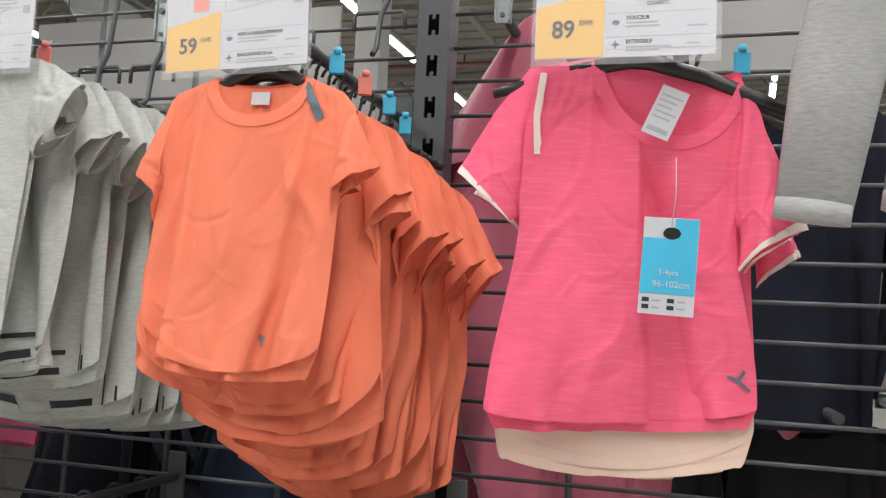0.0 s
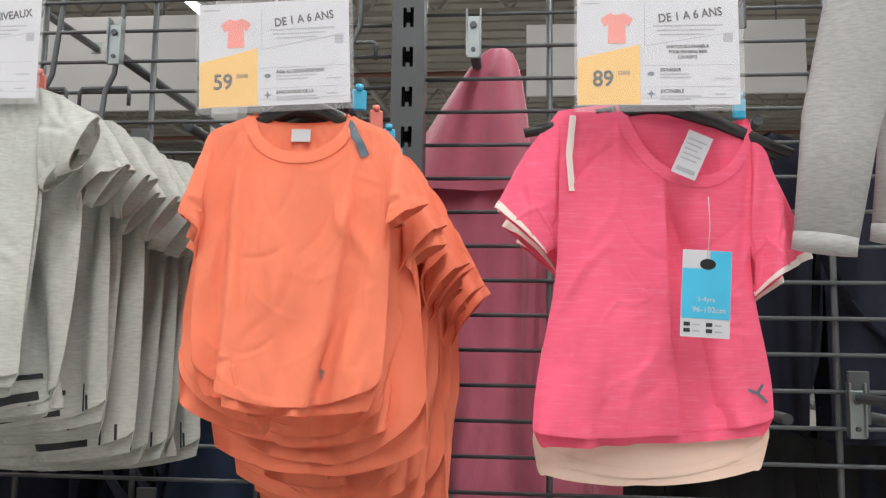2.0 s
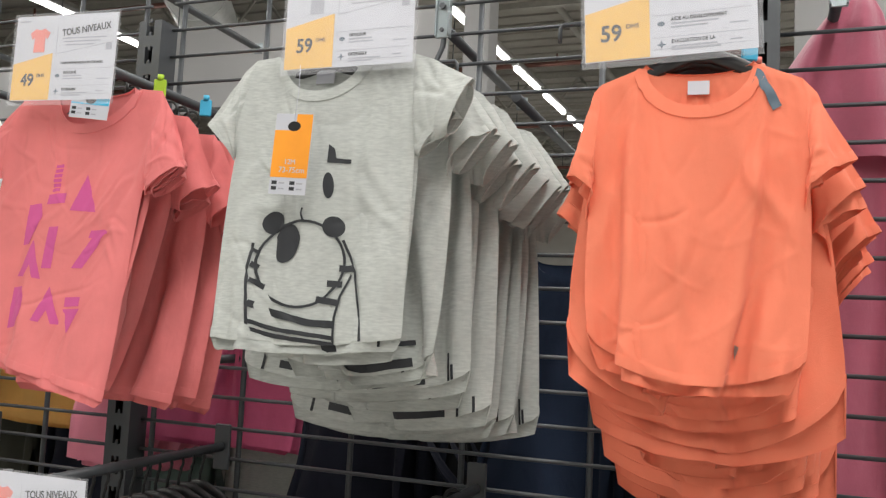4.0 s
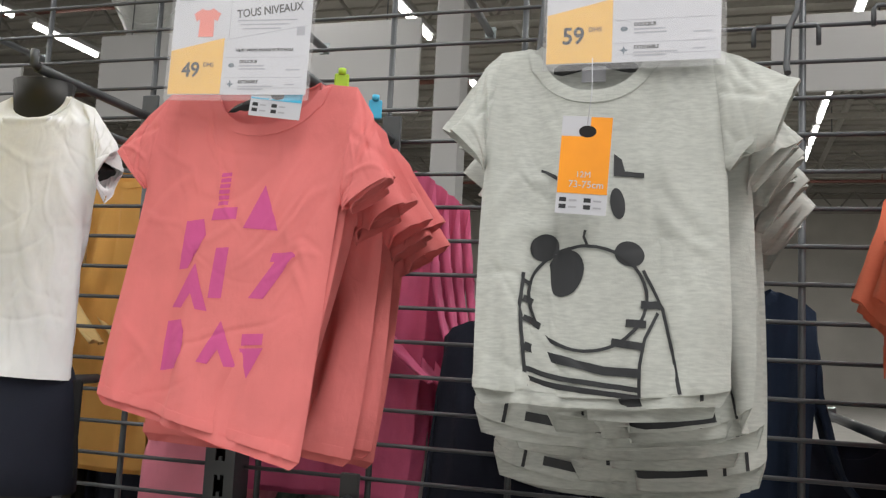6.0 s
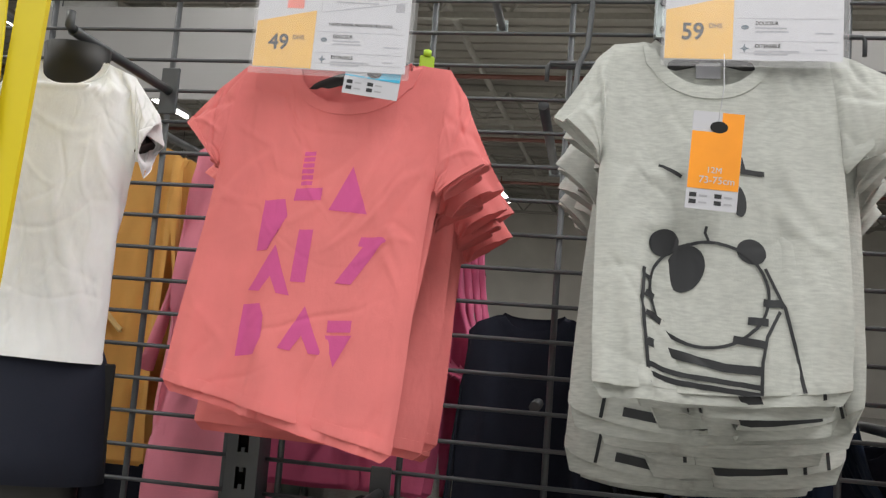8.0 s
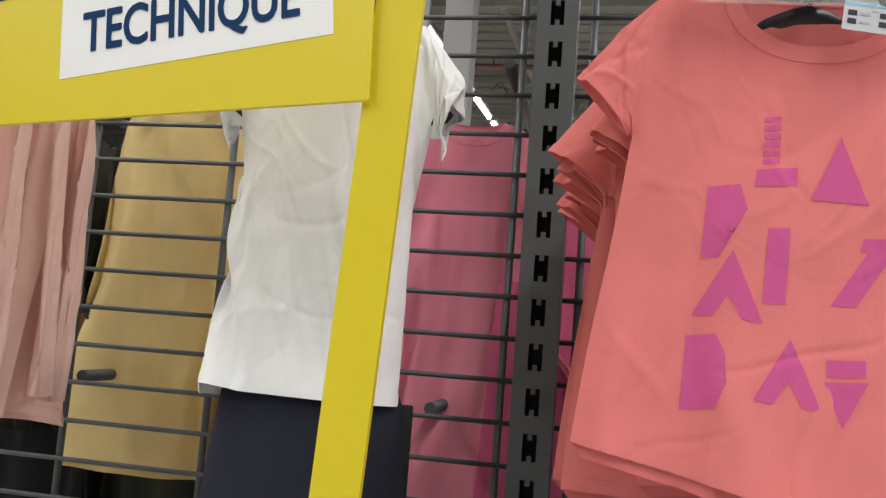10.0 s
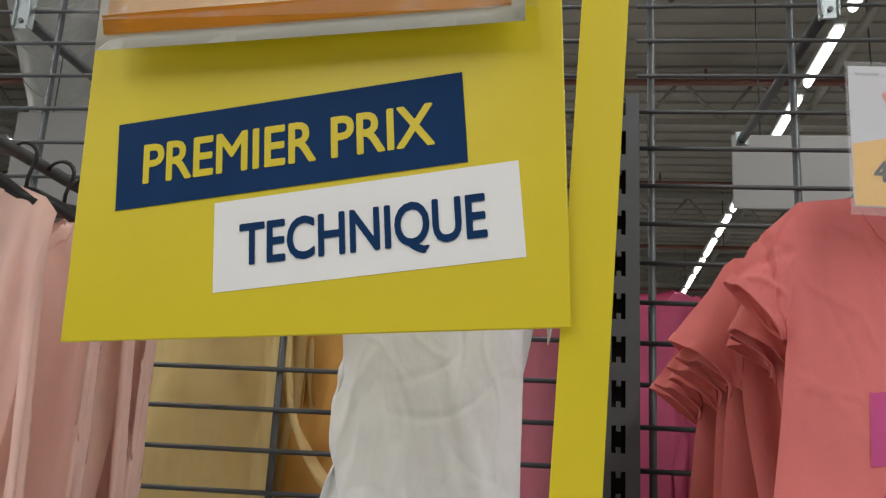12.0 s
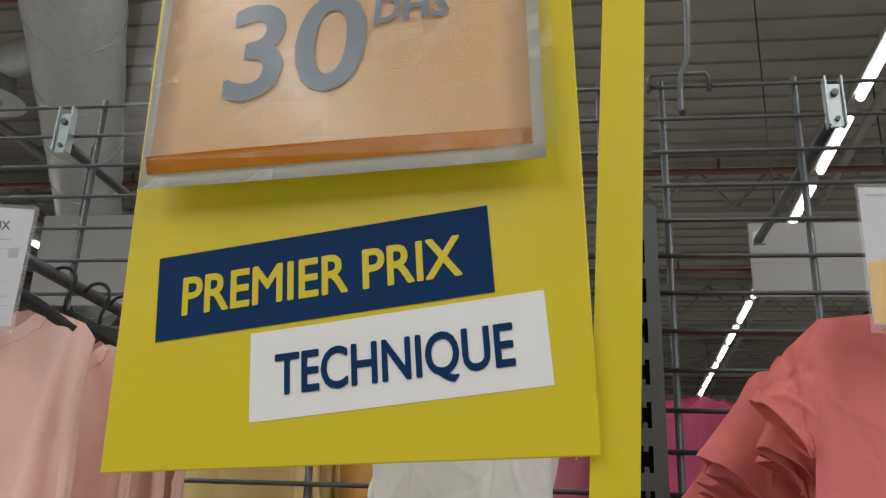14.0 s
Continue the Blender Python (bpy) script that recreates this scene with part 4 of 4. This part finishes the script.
front_arm(-1.575, ARM_Z, 1.04)


# pink two-layer tops
def pink(m, k):
    front = k == 0
    kw = dict(w=0.130, shoulder=0.132, neck=0.088, drop=0.100 if front else 0.085, slope=0.30, armhole=0.20, sleeves=(0.165, 0.195), cuff=0.118, seed=71 + k, angles=(52, 60), neck_at=0.045 if front else 0.0,
              droop=-0.022 if front else 0.0, held=0.135, reach=(4, 2), fine=front)
    pleat = ((0.10, 0.25, 0.036, 0.014), (0.34, 0.55, -0.027, 0.11)) if front else ()
    c = Cut(hem=0.164, length=0.446, curve=0.022, skew=0.012, depth=0.032, folds=pleat, **kw)
    g = top_garment("t_shirt", c, "pink", m, "bright pink slub t-shirt with white trim over a cream under layer", group="pink t-shirts", cuffs="trim")
    c2 = Cut(hem=0.158, length=0.505, curve=0.055, skew=0.010, depth=0.020, breeze=3.0, ease=1.06, flutes=12, **kw)
    for key in ("front", "back"):
        # it hangs inside the outer layer
        c2.panel[key][0][:, :, 1] = c2.panel[key][0][:, :, 1] * 0.15 + 0.030
    low = [c2.panel[key][0] for key in ("front", "back")]
    cloth_part("under_layer", sheets([p[:int(len(p) * 0.3)] for p in low]), "cream", g, "cream under layer with a curved hem")
    cloth_part("under_hem", hem_band(c2), "cream", g)
    part("logo", print_on(c, strip([(0.128, -0.378), (0.139, -0.381), (0.155, -0.393)], 0.004) + strip([(0.140, -0.381), (0.147, -0.369)], 0.004)), "slate", g)
    if front:
        part("strap", print_on(c, strip([(-0.112, -0.014), (-0.117, -0.07), (-0.113, -0.120)], 0.009), 0.003, 0.003), "trim", g, "white strap edge folded over the shoulder")
    return g


pink(pose(-0.086, 1.085, 1.812, 0, 0, 0), 0)
hanger(pose(-0.078, 1.087, 1.807, 0, 5, 0), 0.185)
for i in range(2):
    m = pose(-0.075 + 0.02 * i, 1.16 + 0.07 * i, 1.80 - 0.015 * i, 0, 0, 6)
    second = copy_thing(second, m) if i else pink(m, 1)
    hanger(pose(-0.02 + 0.01 * i, 1.14 + 0.07 * i, ARM_Z - 0.066, 0, 0, 8), 0.125)
front_arm(-0.03, ARM_Z, 1.05)
lab = thing("care_label", pose(-0.030, 1.040, 1.760, 0, 24, 0), "white sewn-in care label hanging out of the neck", "label")
part("tab", boxed((-0.017, -0.0006, -0.062), (0.017, 0, 0)), "paper", lab)
part("small_print", bars([(-0.013, 0.013 - 0.004 * (k % 3), -0.012 - 0.007 * k, 0.0022) for k in range(5)] + [(-0.013, 0.013, -0.057, 0.006)], -0.0008), "grey_ink", lab)

# grey leg of the trousers on the next arm
tr = thing("sweatpants", pose(0.175, 1.03, 2.10), "grey melange fleece sweatpants hung by the waist", "trousers")
for x0, y0, z0 in ((0.0, 0.0, -0.50), (0.125, 0.07, -0.48)):
    pts = [(x0 + 0.04, y0, 0.0), (x0 + 0.02, y0, -0.15), (x0 - 0.03, y0 - 0.004, -0.33), (x0 - 0.057, y0 - 0.006, z0)]
    part("leg", sweep(pts, lambda q: 0.070 - 0.030 * q, 20, flat=0.42), "fleece", tr)
    part("leg_hem", sweep([(x0 - 0.054, y0 - 0.006, z0 + 0.022), (x0 - 0.057, y0 - 0.006, z0 - 0.001)], 0.0412, 20, flat=0.45), "fleece", tr)
part("waistband", sweep([(0.09, 0.03, -0.02), (0.09, 0.03, 0.03)], 0.12, 24, flat=0.35), "fleece", tr)
front_arm(0.155, 2.16, 1.0)

# signs on the arm tips
price_sign(pose(-0.197, 1.0, 1.790, 0, 0, 1), "89", "DE 1 A 6 ANS", ("DOUCEUR", "EXTENSIBLE"), note=("UNE DOUBLE ÉPAISSEUR", "POUR DES REINS BIEN", "COUVERTS."))
price_sign(pose(-0.712, 1.0, 1.792, 0, -2.5, 2), "59", "DE 1 A 6 ANS", ("AIDE AU DEVELOPPEMENT", "EVACUATION DE LA"))
price_sign(pose(-1.174, 1.022, 1.818, 0, 0, 0), "59", "TOUS NIVEAUX", ("DOUCEUR", "EXTENSIBLE"), "grey_ink")
price_sign(pose(-1.714, 1.018, 1.797, 0, 1, 3), "49", "TOUS NIVEAUX", ("DOUCEUR", "EXTENSIBLE"), note=("T-SHIRT IMPRIMÉ, PASSAGE DE TÊTE FACILE.",))
price_sign(pose(-1.665, 0.986, 1.037, 0, 0, 2), "49", "TOUS NIVEAUX", ("DOUCEUR", "EXTENSIBLE"), note=("T-SHIRT IMPRIMÉ, PASSAGE DE TÊTE FACILE.",))
price_sign(pose(-2.87, 1.0, 1.80, 0, 0, 14), "69", "TRES DOUX", ("DOUCEUR", "CHALEUR"), "blue_tag")

hang_tag(pose(-1.112, 0.962, 1.734, 0, 3, 3), "orange_tag", (("12M", 0.010, -0.072, 0), ("73-75cm", 0.0115, -0.084, 0.004)), "orange and white swing tag hanging on a grey t-shirt", 0.058, 0.115)
hang_tag(pose(-0.031, 1.012, 1.600, 0, 3, 0), "blue_tag", (("3-4yrs", 0.009, -0.066, 0), ("96-102cm", 0.0105, -0.080, 0.004)), "blue and white swing tag hanging on a pink t-shirt")
hang_tag(pose(-1.545, 1.03, 1.812, 0, 6, 6), "blue_tag", (("2", 0.014, -0.03, -0.01),), "blue and white size tag tucked into a coral neckline", 0.075, 0.05)

# ---- the dressed half form ----
def form_rings(rows, n=24):
    """Rings round a standing form: height, half width, half depth."""
    return [[Vector((a * math.cos(q), -b * math.sin(q), z)) for q in (2 * math.pi * k / n for k in range(n))] for z, a, b in rows]


bm = skin_rings(form_rings([(0.92, 0.075, 0.05), (1.06, 0.088, 0.055), (1.30, 0.095, 0.034), (1.45, 0.085, 0.020), (1.62, 0.080, 0.016), (1.74, 0.080, 0.016), (1.81, 0.060, 0.016), (1.862, 0.056, 0.026), (1.905, 0.056, 0.048), (1.91, 0.001, 0.001)]))
for s in (-1, 1):
    sweep([(s * 0.075, 0, 1.80), (s * 0.105, 0, 1.775), (s * 0.136, 0, 1.734)], lambda q: 0.008 + 0.013 * q * q, 14, bm)
tagged(part("mannequin", bm, "skin"), "headless black child torso form hung on the grid", "mannequin").matrix_world = pose(-2.145, 1.262, 0.0, 0, 0, 8)
c = Cut(w=0.136, hem=0.142, shoulder=0.114, length=0.510, neck=0.058, drop=0.045, slope=0.42, armhole=0.15, sleeves=(0.125, 0.125), cuff=0.118, depth=0.056, seed=91, angles=(52, 52), held=0.115, reach=(6, 6), ease=1.02, creases=46, behind=1.0, open_cuff=0.066, form=(0.112, 0.048), fine=True)
top_garment("t_shirt", c, "white", pose(-2.145, 1.255, 1.880, 0, 0, 4), "plain white jersey t-shirt worn by the black form")
sh = thing("shorts", pose(-2.145, 1.262, 1.39, 0, 0, 8), "navy jersey shorts worn by the black form", "shorts")
part("leg_tube", skin_rings(form_rings([(0.02, 0.100, 0.030), (-0.02, 0.116, 0.044), (-0.08, 0.124, 0.056), (-0.16, 0.130, 0.068), (-0.215, 0.132, 0.070), (-0.217, 0.120, 0.06)])), "navy", sh)
part("side_seam", boxed((0.110, -0.004, -0.19), (0.131, 0.004, -0.02), 0.002), "dark", sh)
fa = front_arm(-2.145, 1.93, 1.23)

# ---- yellow poster stand ----
st = thing("poster_stand", pose(-1.972, 0.905, 0), "yellow poster stand with a flat yellow pole", "sign stand")
pole = bmesh.new()
for z0, z1 in ((0.02, 2.7),):
    a, b = -0.080, 0.045
    poly([(a - 0.021, z0), (a + 0.021, z0), (b + 0.021, z1), (b - 0.021, z1)], 0.004, 0.008, pole)
part("pole", pole, "board", st)
part("base", boxed((-0.28, -0.2, 0), (0.12, 0.2, 0.012), 0.003), "steel", st)

PO = pose(-1.988, 0.895, 1.650, 0, -2.5, -8)
po = thing("poster", PO, "yellow board with navy and white bands reading premier prix technique", "poster")
part("board", boxed((-0.488, -0.004, 0), (0, 0, 0.72), 0.001), "board", po)
part("navy_band", poly([(-0.4417, 0.1281), (-0.0868, 0.1510), (-0.0925, 0.2385), (-0.4475, 0.2190)], -0.0045), "navy_ink", po, "navy band")
part("white_band", poly([(-0.3290, 0.0417), (-0.0357, 0.0615), (-0.0415, 0.1490), (-0.3340, 0.1290)], -0.0042), "bright", po, "white band")
part("lettering", lettering("PREMIER PRIX", 0.057, -0.4165, 0.1545, -0.0052, "LEFT", 3.2, 0.86, 0.0011), "board", po)
part("lettering", lettering("TECHNIQUE", 0.056, -0.3035, 0.0670, -0.0052, "LEFT", 3.6, 0.75, 0.0011), "navy_ink", po)

# large price sheet in a curling clear sleeve
ps = thing("price_sheet", PO @ pose(0.006, -0.058, -0.010, -5), "orange price sheet reading 30 DHS in a curling clear sleeve", "price sheet")


def curled(corners, y, n=14, thick=0.0006):
    """A sheet between four corners (lower left, lower right, upper right, upper left) that bows toward the aisle at its left edge."""
    bm = bmesh.new()
    a, b, c, d = (Vector((x, 0, z)) for x, z in corners)
    grid = []
    for j in range(n + 1):
        row = []
        for i in range(n + 1):
            u, v = i / n, j / n
            p = a.lerp(b, u).lerp(d.lerp(c, u), v)
            p.y = y - 0.011 * (1 - u) ** 2 * (0.4 + 0.6 * v) - 0.006 * math.sin(math.pi * u) * v
            row.append(bm.verts.new(p))
        grid.append(row)
    for j in range(n):
        for i in range(n):
            bm.faces.new((grid[j][i], grid[j][i + 1], grid[j + 1][i + 1], grid[j + 1][i]))
    bmesh.ops.solidify(bm, geom=bm.faces[:], thickness=thick)
    return smooth(bm)


def bowed(bm, corners, y):
    x0, x1 = corners[0][0], corners[1][0]
    z0, z1 = corners[0][1], corners[3][1]
    for v in bm.verts:
        u, w = (v.co.x - x0) / (x1 - x0), (v.co.z - z0) / (z1 - z0)
        v.co.y += y - 0.011 * (1 - u) ** 2 * (0.4 + 0.6 * w) - 0.006 * math.sin(math.pi * u) * w
    return bm


SH = ((-0.468, 0.298), (-0.035, 0.278), (-0.040, 0.58), (-0.478, 0.60))
part("paper", curled(SH, 0.0), "bright", ps)
IN = ((-0.458, 0.313), (-0.047, 0.294), (-0.052, 0.565), (-0.466, 0.585))
part("sheet", curled(IN, -0.0015), "sheet", ps, "orange sheet")
part("dark_edge", curled(((-0.458, 0.313), (-0.047, 0.294), (-0.0474, 0.311), (-0.4584, 0.331)), -0.0035), "sheet_edge", ps)
part("price", bowed(lettering("30", 0.172, -0.390, 0.394, 0.0, "LEFT", -1.5, 1.0, 0.0028), SH, -0.004), "slate", ps)
part("currency", bowed(lettering("DHS", 0.050, -0.214, 0.464, 0.0, "LEFT", -2.0, 0.86, 0.0012), SH, -0.004), "slate", ps)
part("sleeve", curled(((-0.494, 0.330), (-0.022, 0.284), (-0.026, 0.60), (-0.500, 0.62)), -0.010, 14, 0.0004), "clear", ps, "clear plastic sleeve").visible_shadow = False

# ---- peach sweatshirts on the left arm ----
@functools.lru_cache(None)
def peach_cut(k):
    return Cut(w=0.155, hem=0.150, shoulder=0.145, length=0.50, neck=0.07, drop=0.05, slope=0.36, armhole=0.16, sleeves=(0.44, 0.44), cuff=0.062, depth=0.045, seed=101 + k, angles=(70, 70), held=0.13, grid=(30, 34, 20))


def peach(m, k):
    return top_garment("sweatshirt", peach_cut(k % 2), "peach", m, "pale peach fleece sweatshirt on a hanger", "sweatshirt", "peach sweatshirts")


front_arm(-2.76, 1.93, 1.0)
for i, (x, y) in enumerate(((-2.735, 1.10), (-2.73, 1.25), (-2.72, 1.33), (-2.715, 1.40))):
    peach(pose(x, y, 1.84 - 0.012 * i, 0, 0, 6 - 4 * i), i)
    hanger(pose(x, y, 1.858, 0, 0, 6))


# ---- clothes on the far side of the grid ----
@functools.lru_cache(None)
def jumper_cut(w, length, sleeve):
    return Cut(w=w, hem=w * 0.96, shoulder=w * 0.9, length=length, neck=min(0.07, w * 0.5), drop=0.04, slope=0.40, armhole=0.17, sleeves=(sleeve, sleeve), cuff=0.06, depth=0.05, seed=121, angles=(72, 70),
               held=w * 0.8, ease=1.06, grid=(22, 24, 13), steps=110, breeze=1.6)


def jumper(m, k, mat, label, group, hood=False, w=0.165, length=0.6, sleeve=0.5):
    g = top_garment("sweatshirt", jumper_cut(w, length, sleeve), mat, m, label, "sweatshirt", group)
    if hood:
        part("hood", skin_rings([[Vector((a * math.cos(q) + 0.25 * z, b * math.sin(q) * (1 + 0.35 * math.sin(5 * q + 9 * z)), z)) for q in (2 * math.pi * i / 40 for i in range(40))] for z, a, b in ((-0.16, 0.150, 0.056), (-0.10, 0.142, 0.056), (-0.04, 0.122, 0.055), (0.03, 0.096, 0.05), (0.09, 0.072, 0.042), (0.13, 0.052, 0.034), (0.155, 0.034, 0.024), (0.166, 0.018, 0.014), (0.17, 0.003, 0.003))]), mat, g, "hanging hood")
    return g


for i in range(4):
    jumper(pose(-0.365 + 0.012 * i, 1.74 + 0.10 * i, 1.965 - 0.01 * i, 0, 0, -4 + 3 * i), i, "velour", "pink velour hooded top on the far side of the grid", "pink velour tops", i == 0, 0.15, 1.0, 0.5)
    jumper(pose(-0.18 + 0.012 * i, 1.86 + 0.10 * i, 1.86 - 0.01 * i, 0, 0, 4 - 3 * i), i + 3, "velour", "pink velour top on the far side of the grid", "pink velour tops", False, 0.17, 0.95, 0.6)
for i in range(5):
    jumper(pose(-2.62 + 0.02 * i, 1.74 + 0.07 * i, 1.885 - 0.008 * i, 0, 0, -3 + 3 * i), i + 10, "yellow", "straw yellow fleece sweatshirt on the far side of the grid", "yellow sweatshirts", False, 0.165, 0.71, 0.46)
for i in range(4):
    jumper(pose(-2.33 + 0.015 * i, 1.80 + 0.08 * i, 1.86 - 0.008 * i, 0, 0, -3 + 3 * i), i + 15, "mustard", "mustard fleece sweatshirt on the far side of the grid", "mustard sweatshirts", False, 0.14, 0.72, 0.46)
for x, y, mat, nm, w, ln in ((-2.04, 1.74, "blush", "pale pink", 0.115, 0.80), (-1.83, 1.78, "rose", "rose pink", 0.15, 0.72), (-1.66, 1.84, "rose", "rose pink", 0.12, 0.73)):
    for i in range(4):
        jumper(pose(x + 0.01 * i, y + 0.08 * i, 1.86 - 0.01 * i, 0, 0, 4 - 3 * i), i + 20 + int(20 * abs(x)), mat, nm + " fleece top on the far side of the grid", nm + " tops", False, w, ln, 0.5)
for x, z, mat, nm in ((0.20, 1.94, "navy", "navy"), (0.52, 1.92, "navy", "navy"), (-1.36, 1.52, "navy", "navy"), (-0.90, 1.60, "denim", "dark blue"), (0.8, 1.90, "dark", "black"), (-3.0, 1.85, "olive", "dark olive")):
    for i in range(4):
        jumper(pose(x + 0.012 * i, 1.76 + 0.09 * i, z - 0.008 * i, 0, 0, -6 + 4 * i), i + 30 + int(10 * abs(x)), mat, nm + " cotton top on the far side of the grid", nm + " tops", False, 0.165, 0.62, 0.5)
for x in (-2.62, -2.36, -1.97, 0.20, 0.52, -1.36, -0.98, 0.8, -3.0):
    rear_arm(x, 1.93)

for x, mat, nm in ((0.62, "navy", "navy"), (0.43, "dark", "black"), (0.24, "dark", "black"), (-0.10, "dark", "black"), (-0.66, "navy", "navy"), (-1.0, "dark", "black"), (-1.34, "dark", "black"), (-1.74, "grey", "pale grey"), (-2.06, "sage", "sage green"), (-2.36, "navy", "navy"), (-2.70, "olive", "dark olive"), (-3.05, "dark", "black"), (0.98, "dark", "black")):
    for i in range(3):
        jumper(pose(x + 0.012 * i, 1.98 + 0.10 * i, 1.30 - 0.008 * i, 0, 0, -6 + 5 * i), i + 80 + int(10 * abs(x)), mat, nm + " cotton top on the lower far rail", nm + " tops", False, 0.18, 0.85, 0.6)
    rear_arm(x, 1.34)

# lower near arms with hangers and dark tops
for x, mat in ((-1.02, "denim"), (-2.3, "dark"), (-0.42, "denim")):
    front_arm(x, 1.13, 1.0)
    for i in range(6):
        if i % 2 == 0:
            jumper(pose(x, 1.12 + 0.075 * i, 1.03, 0, 0, 3 - i), i + 60 + int(9 * abs(x)), mat, "dark cotton top hung on the lower arm", "tops on the lower arms", False, 0.14, 0.5, 0.4)
        hanger(pose(x, 1.08 + 0.08 * i, 1.06, 0, 0, 4 - 2 * i))
front_arm(-1.62, 1.155, 1.0)
for i in range(14):
    hanger(pose(-1.62, 1.04 + 0.036 * i, 1.078, 0, 0, 5 - (7 * i) % 11))
    if i % 3 == 1:
        jumper(pose(-1.62, 1.036 + 0.036 * i, 1.06, 0, 0, 3 - i % 5), i + 70, "dark", "dark cotton top hung on the lower arm", "tops on the lower arms", False, 0.14, 0.5, 0.4)
u_hook(-0.63, 2.09)
u_hook(-1.16, 2.0)
u_hook(-1.30, 2.0)
u_hook(-0.83, 2.06)
u_hook(-1.80, 2.42)

clip(0.357, 1.357)
front_arm(0.362, 1.385, 1.0)

# round size divider on the coral rail
sd = thing("size_divider", pose(-1.535, 1.22, 1.775, 0, 0, 4), "round red plastic size divider clipped on a rail", "size marker")
part("disc", poly(ellipse(0, 0, 0.042, 0.042, n=36), 0.0, 0.002), "swatch", sd)
part("lettering", lettering("12 mois", 0.012, 0.0, 0.016, -0.0024, "CENTER"), "paper", sd)


# coloured size clips on the hangers
def size_clip(x, y, z, mat, word):
    g = thing("size_clip", pose(x, y, z, 0, 0, 20), "small coloured plastic size clip on a hanger", "size clip", "size clips")
    part("tab", boxed((-0.011, -0.003, -0.018), (0.011, 0.003, 0.014), 0.002), mat, g)
    part("collar", sweep([(0, 0, 0.012), (0, 0, 0.022)], 0.006, 8), mat, g)


for i, (x, y, z, mat) in enumerate(((-0.515, 1.13, 1.842, "blue_tag"), (-0.505, 1.22, 1.835, "swatch"), (-0.50, 1.32, 1.83, "blue_tag"), (-0.498, 1.40, 1.815, "blue_tag"), (-1.01, 1.10, 1.865, "swatch"), (-1.50, 1.14, 1.845, "lime"), (-1.49, 1.26, 1.84, "blue_tag"), (0.05, 1.16, 1.83, "blue_tag"))):
    size_clip(x, y, z, mat, "")
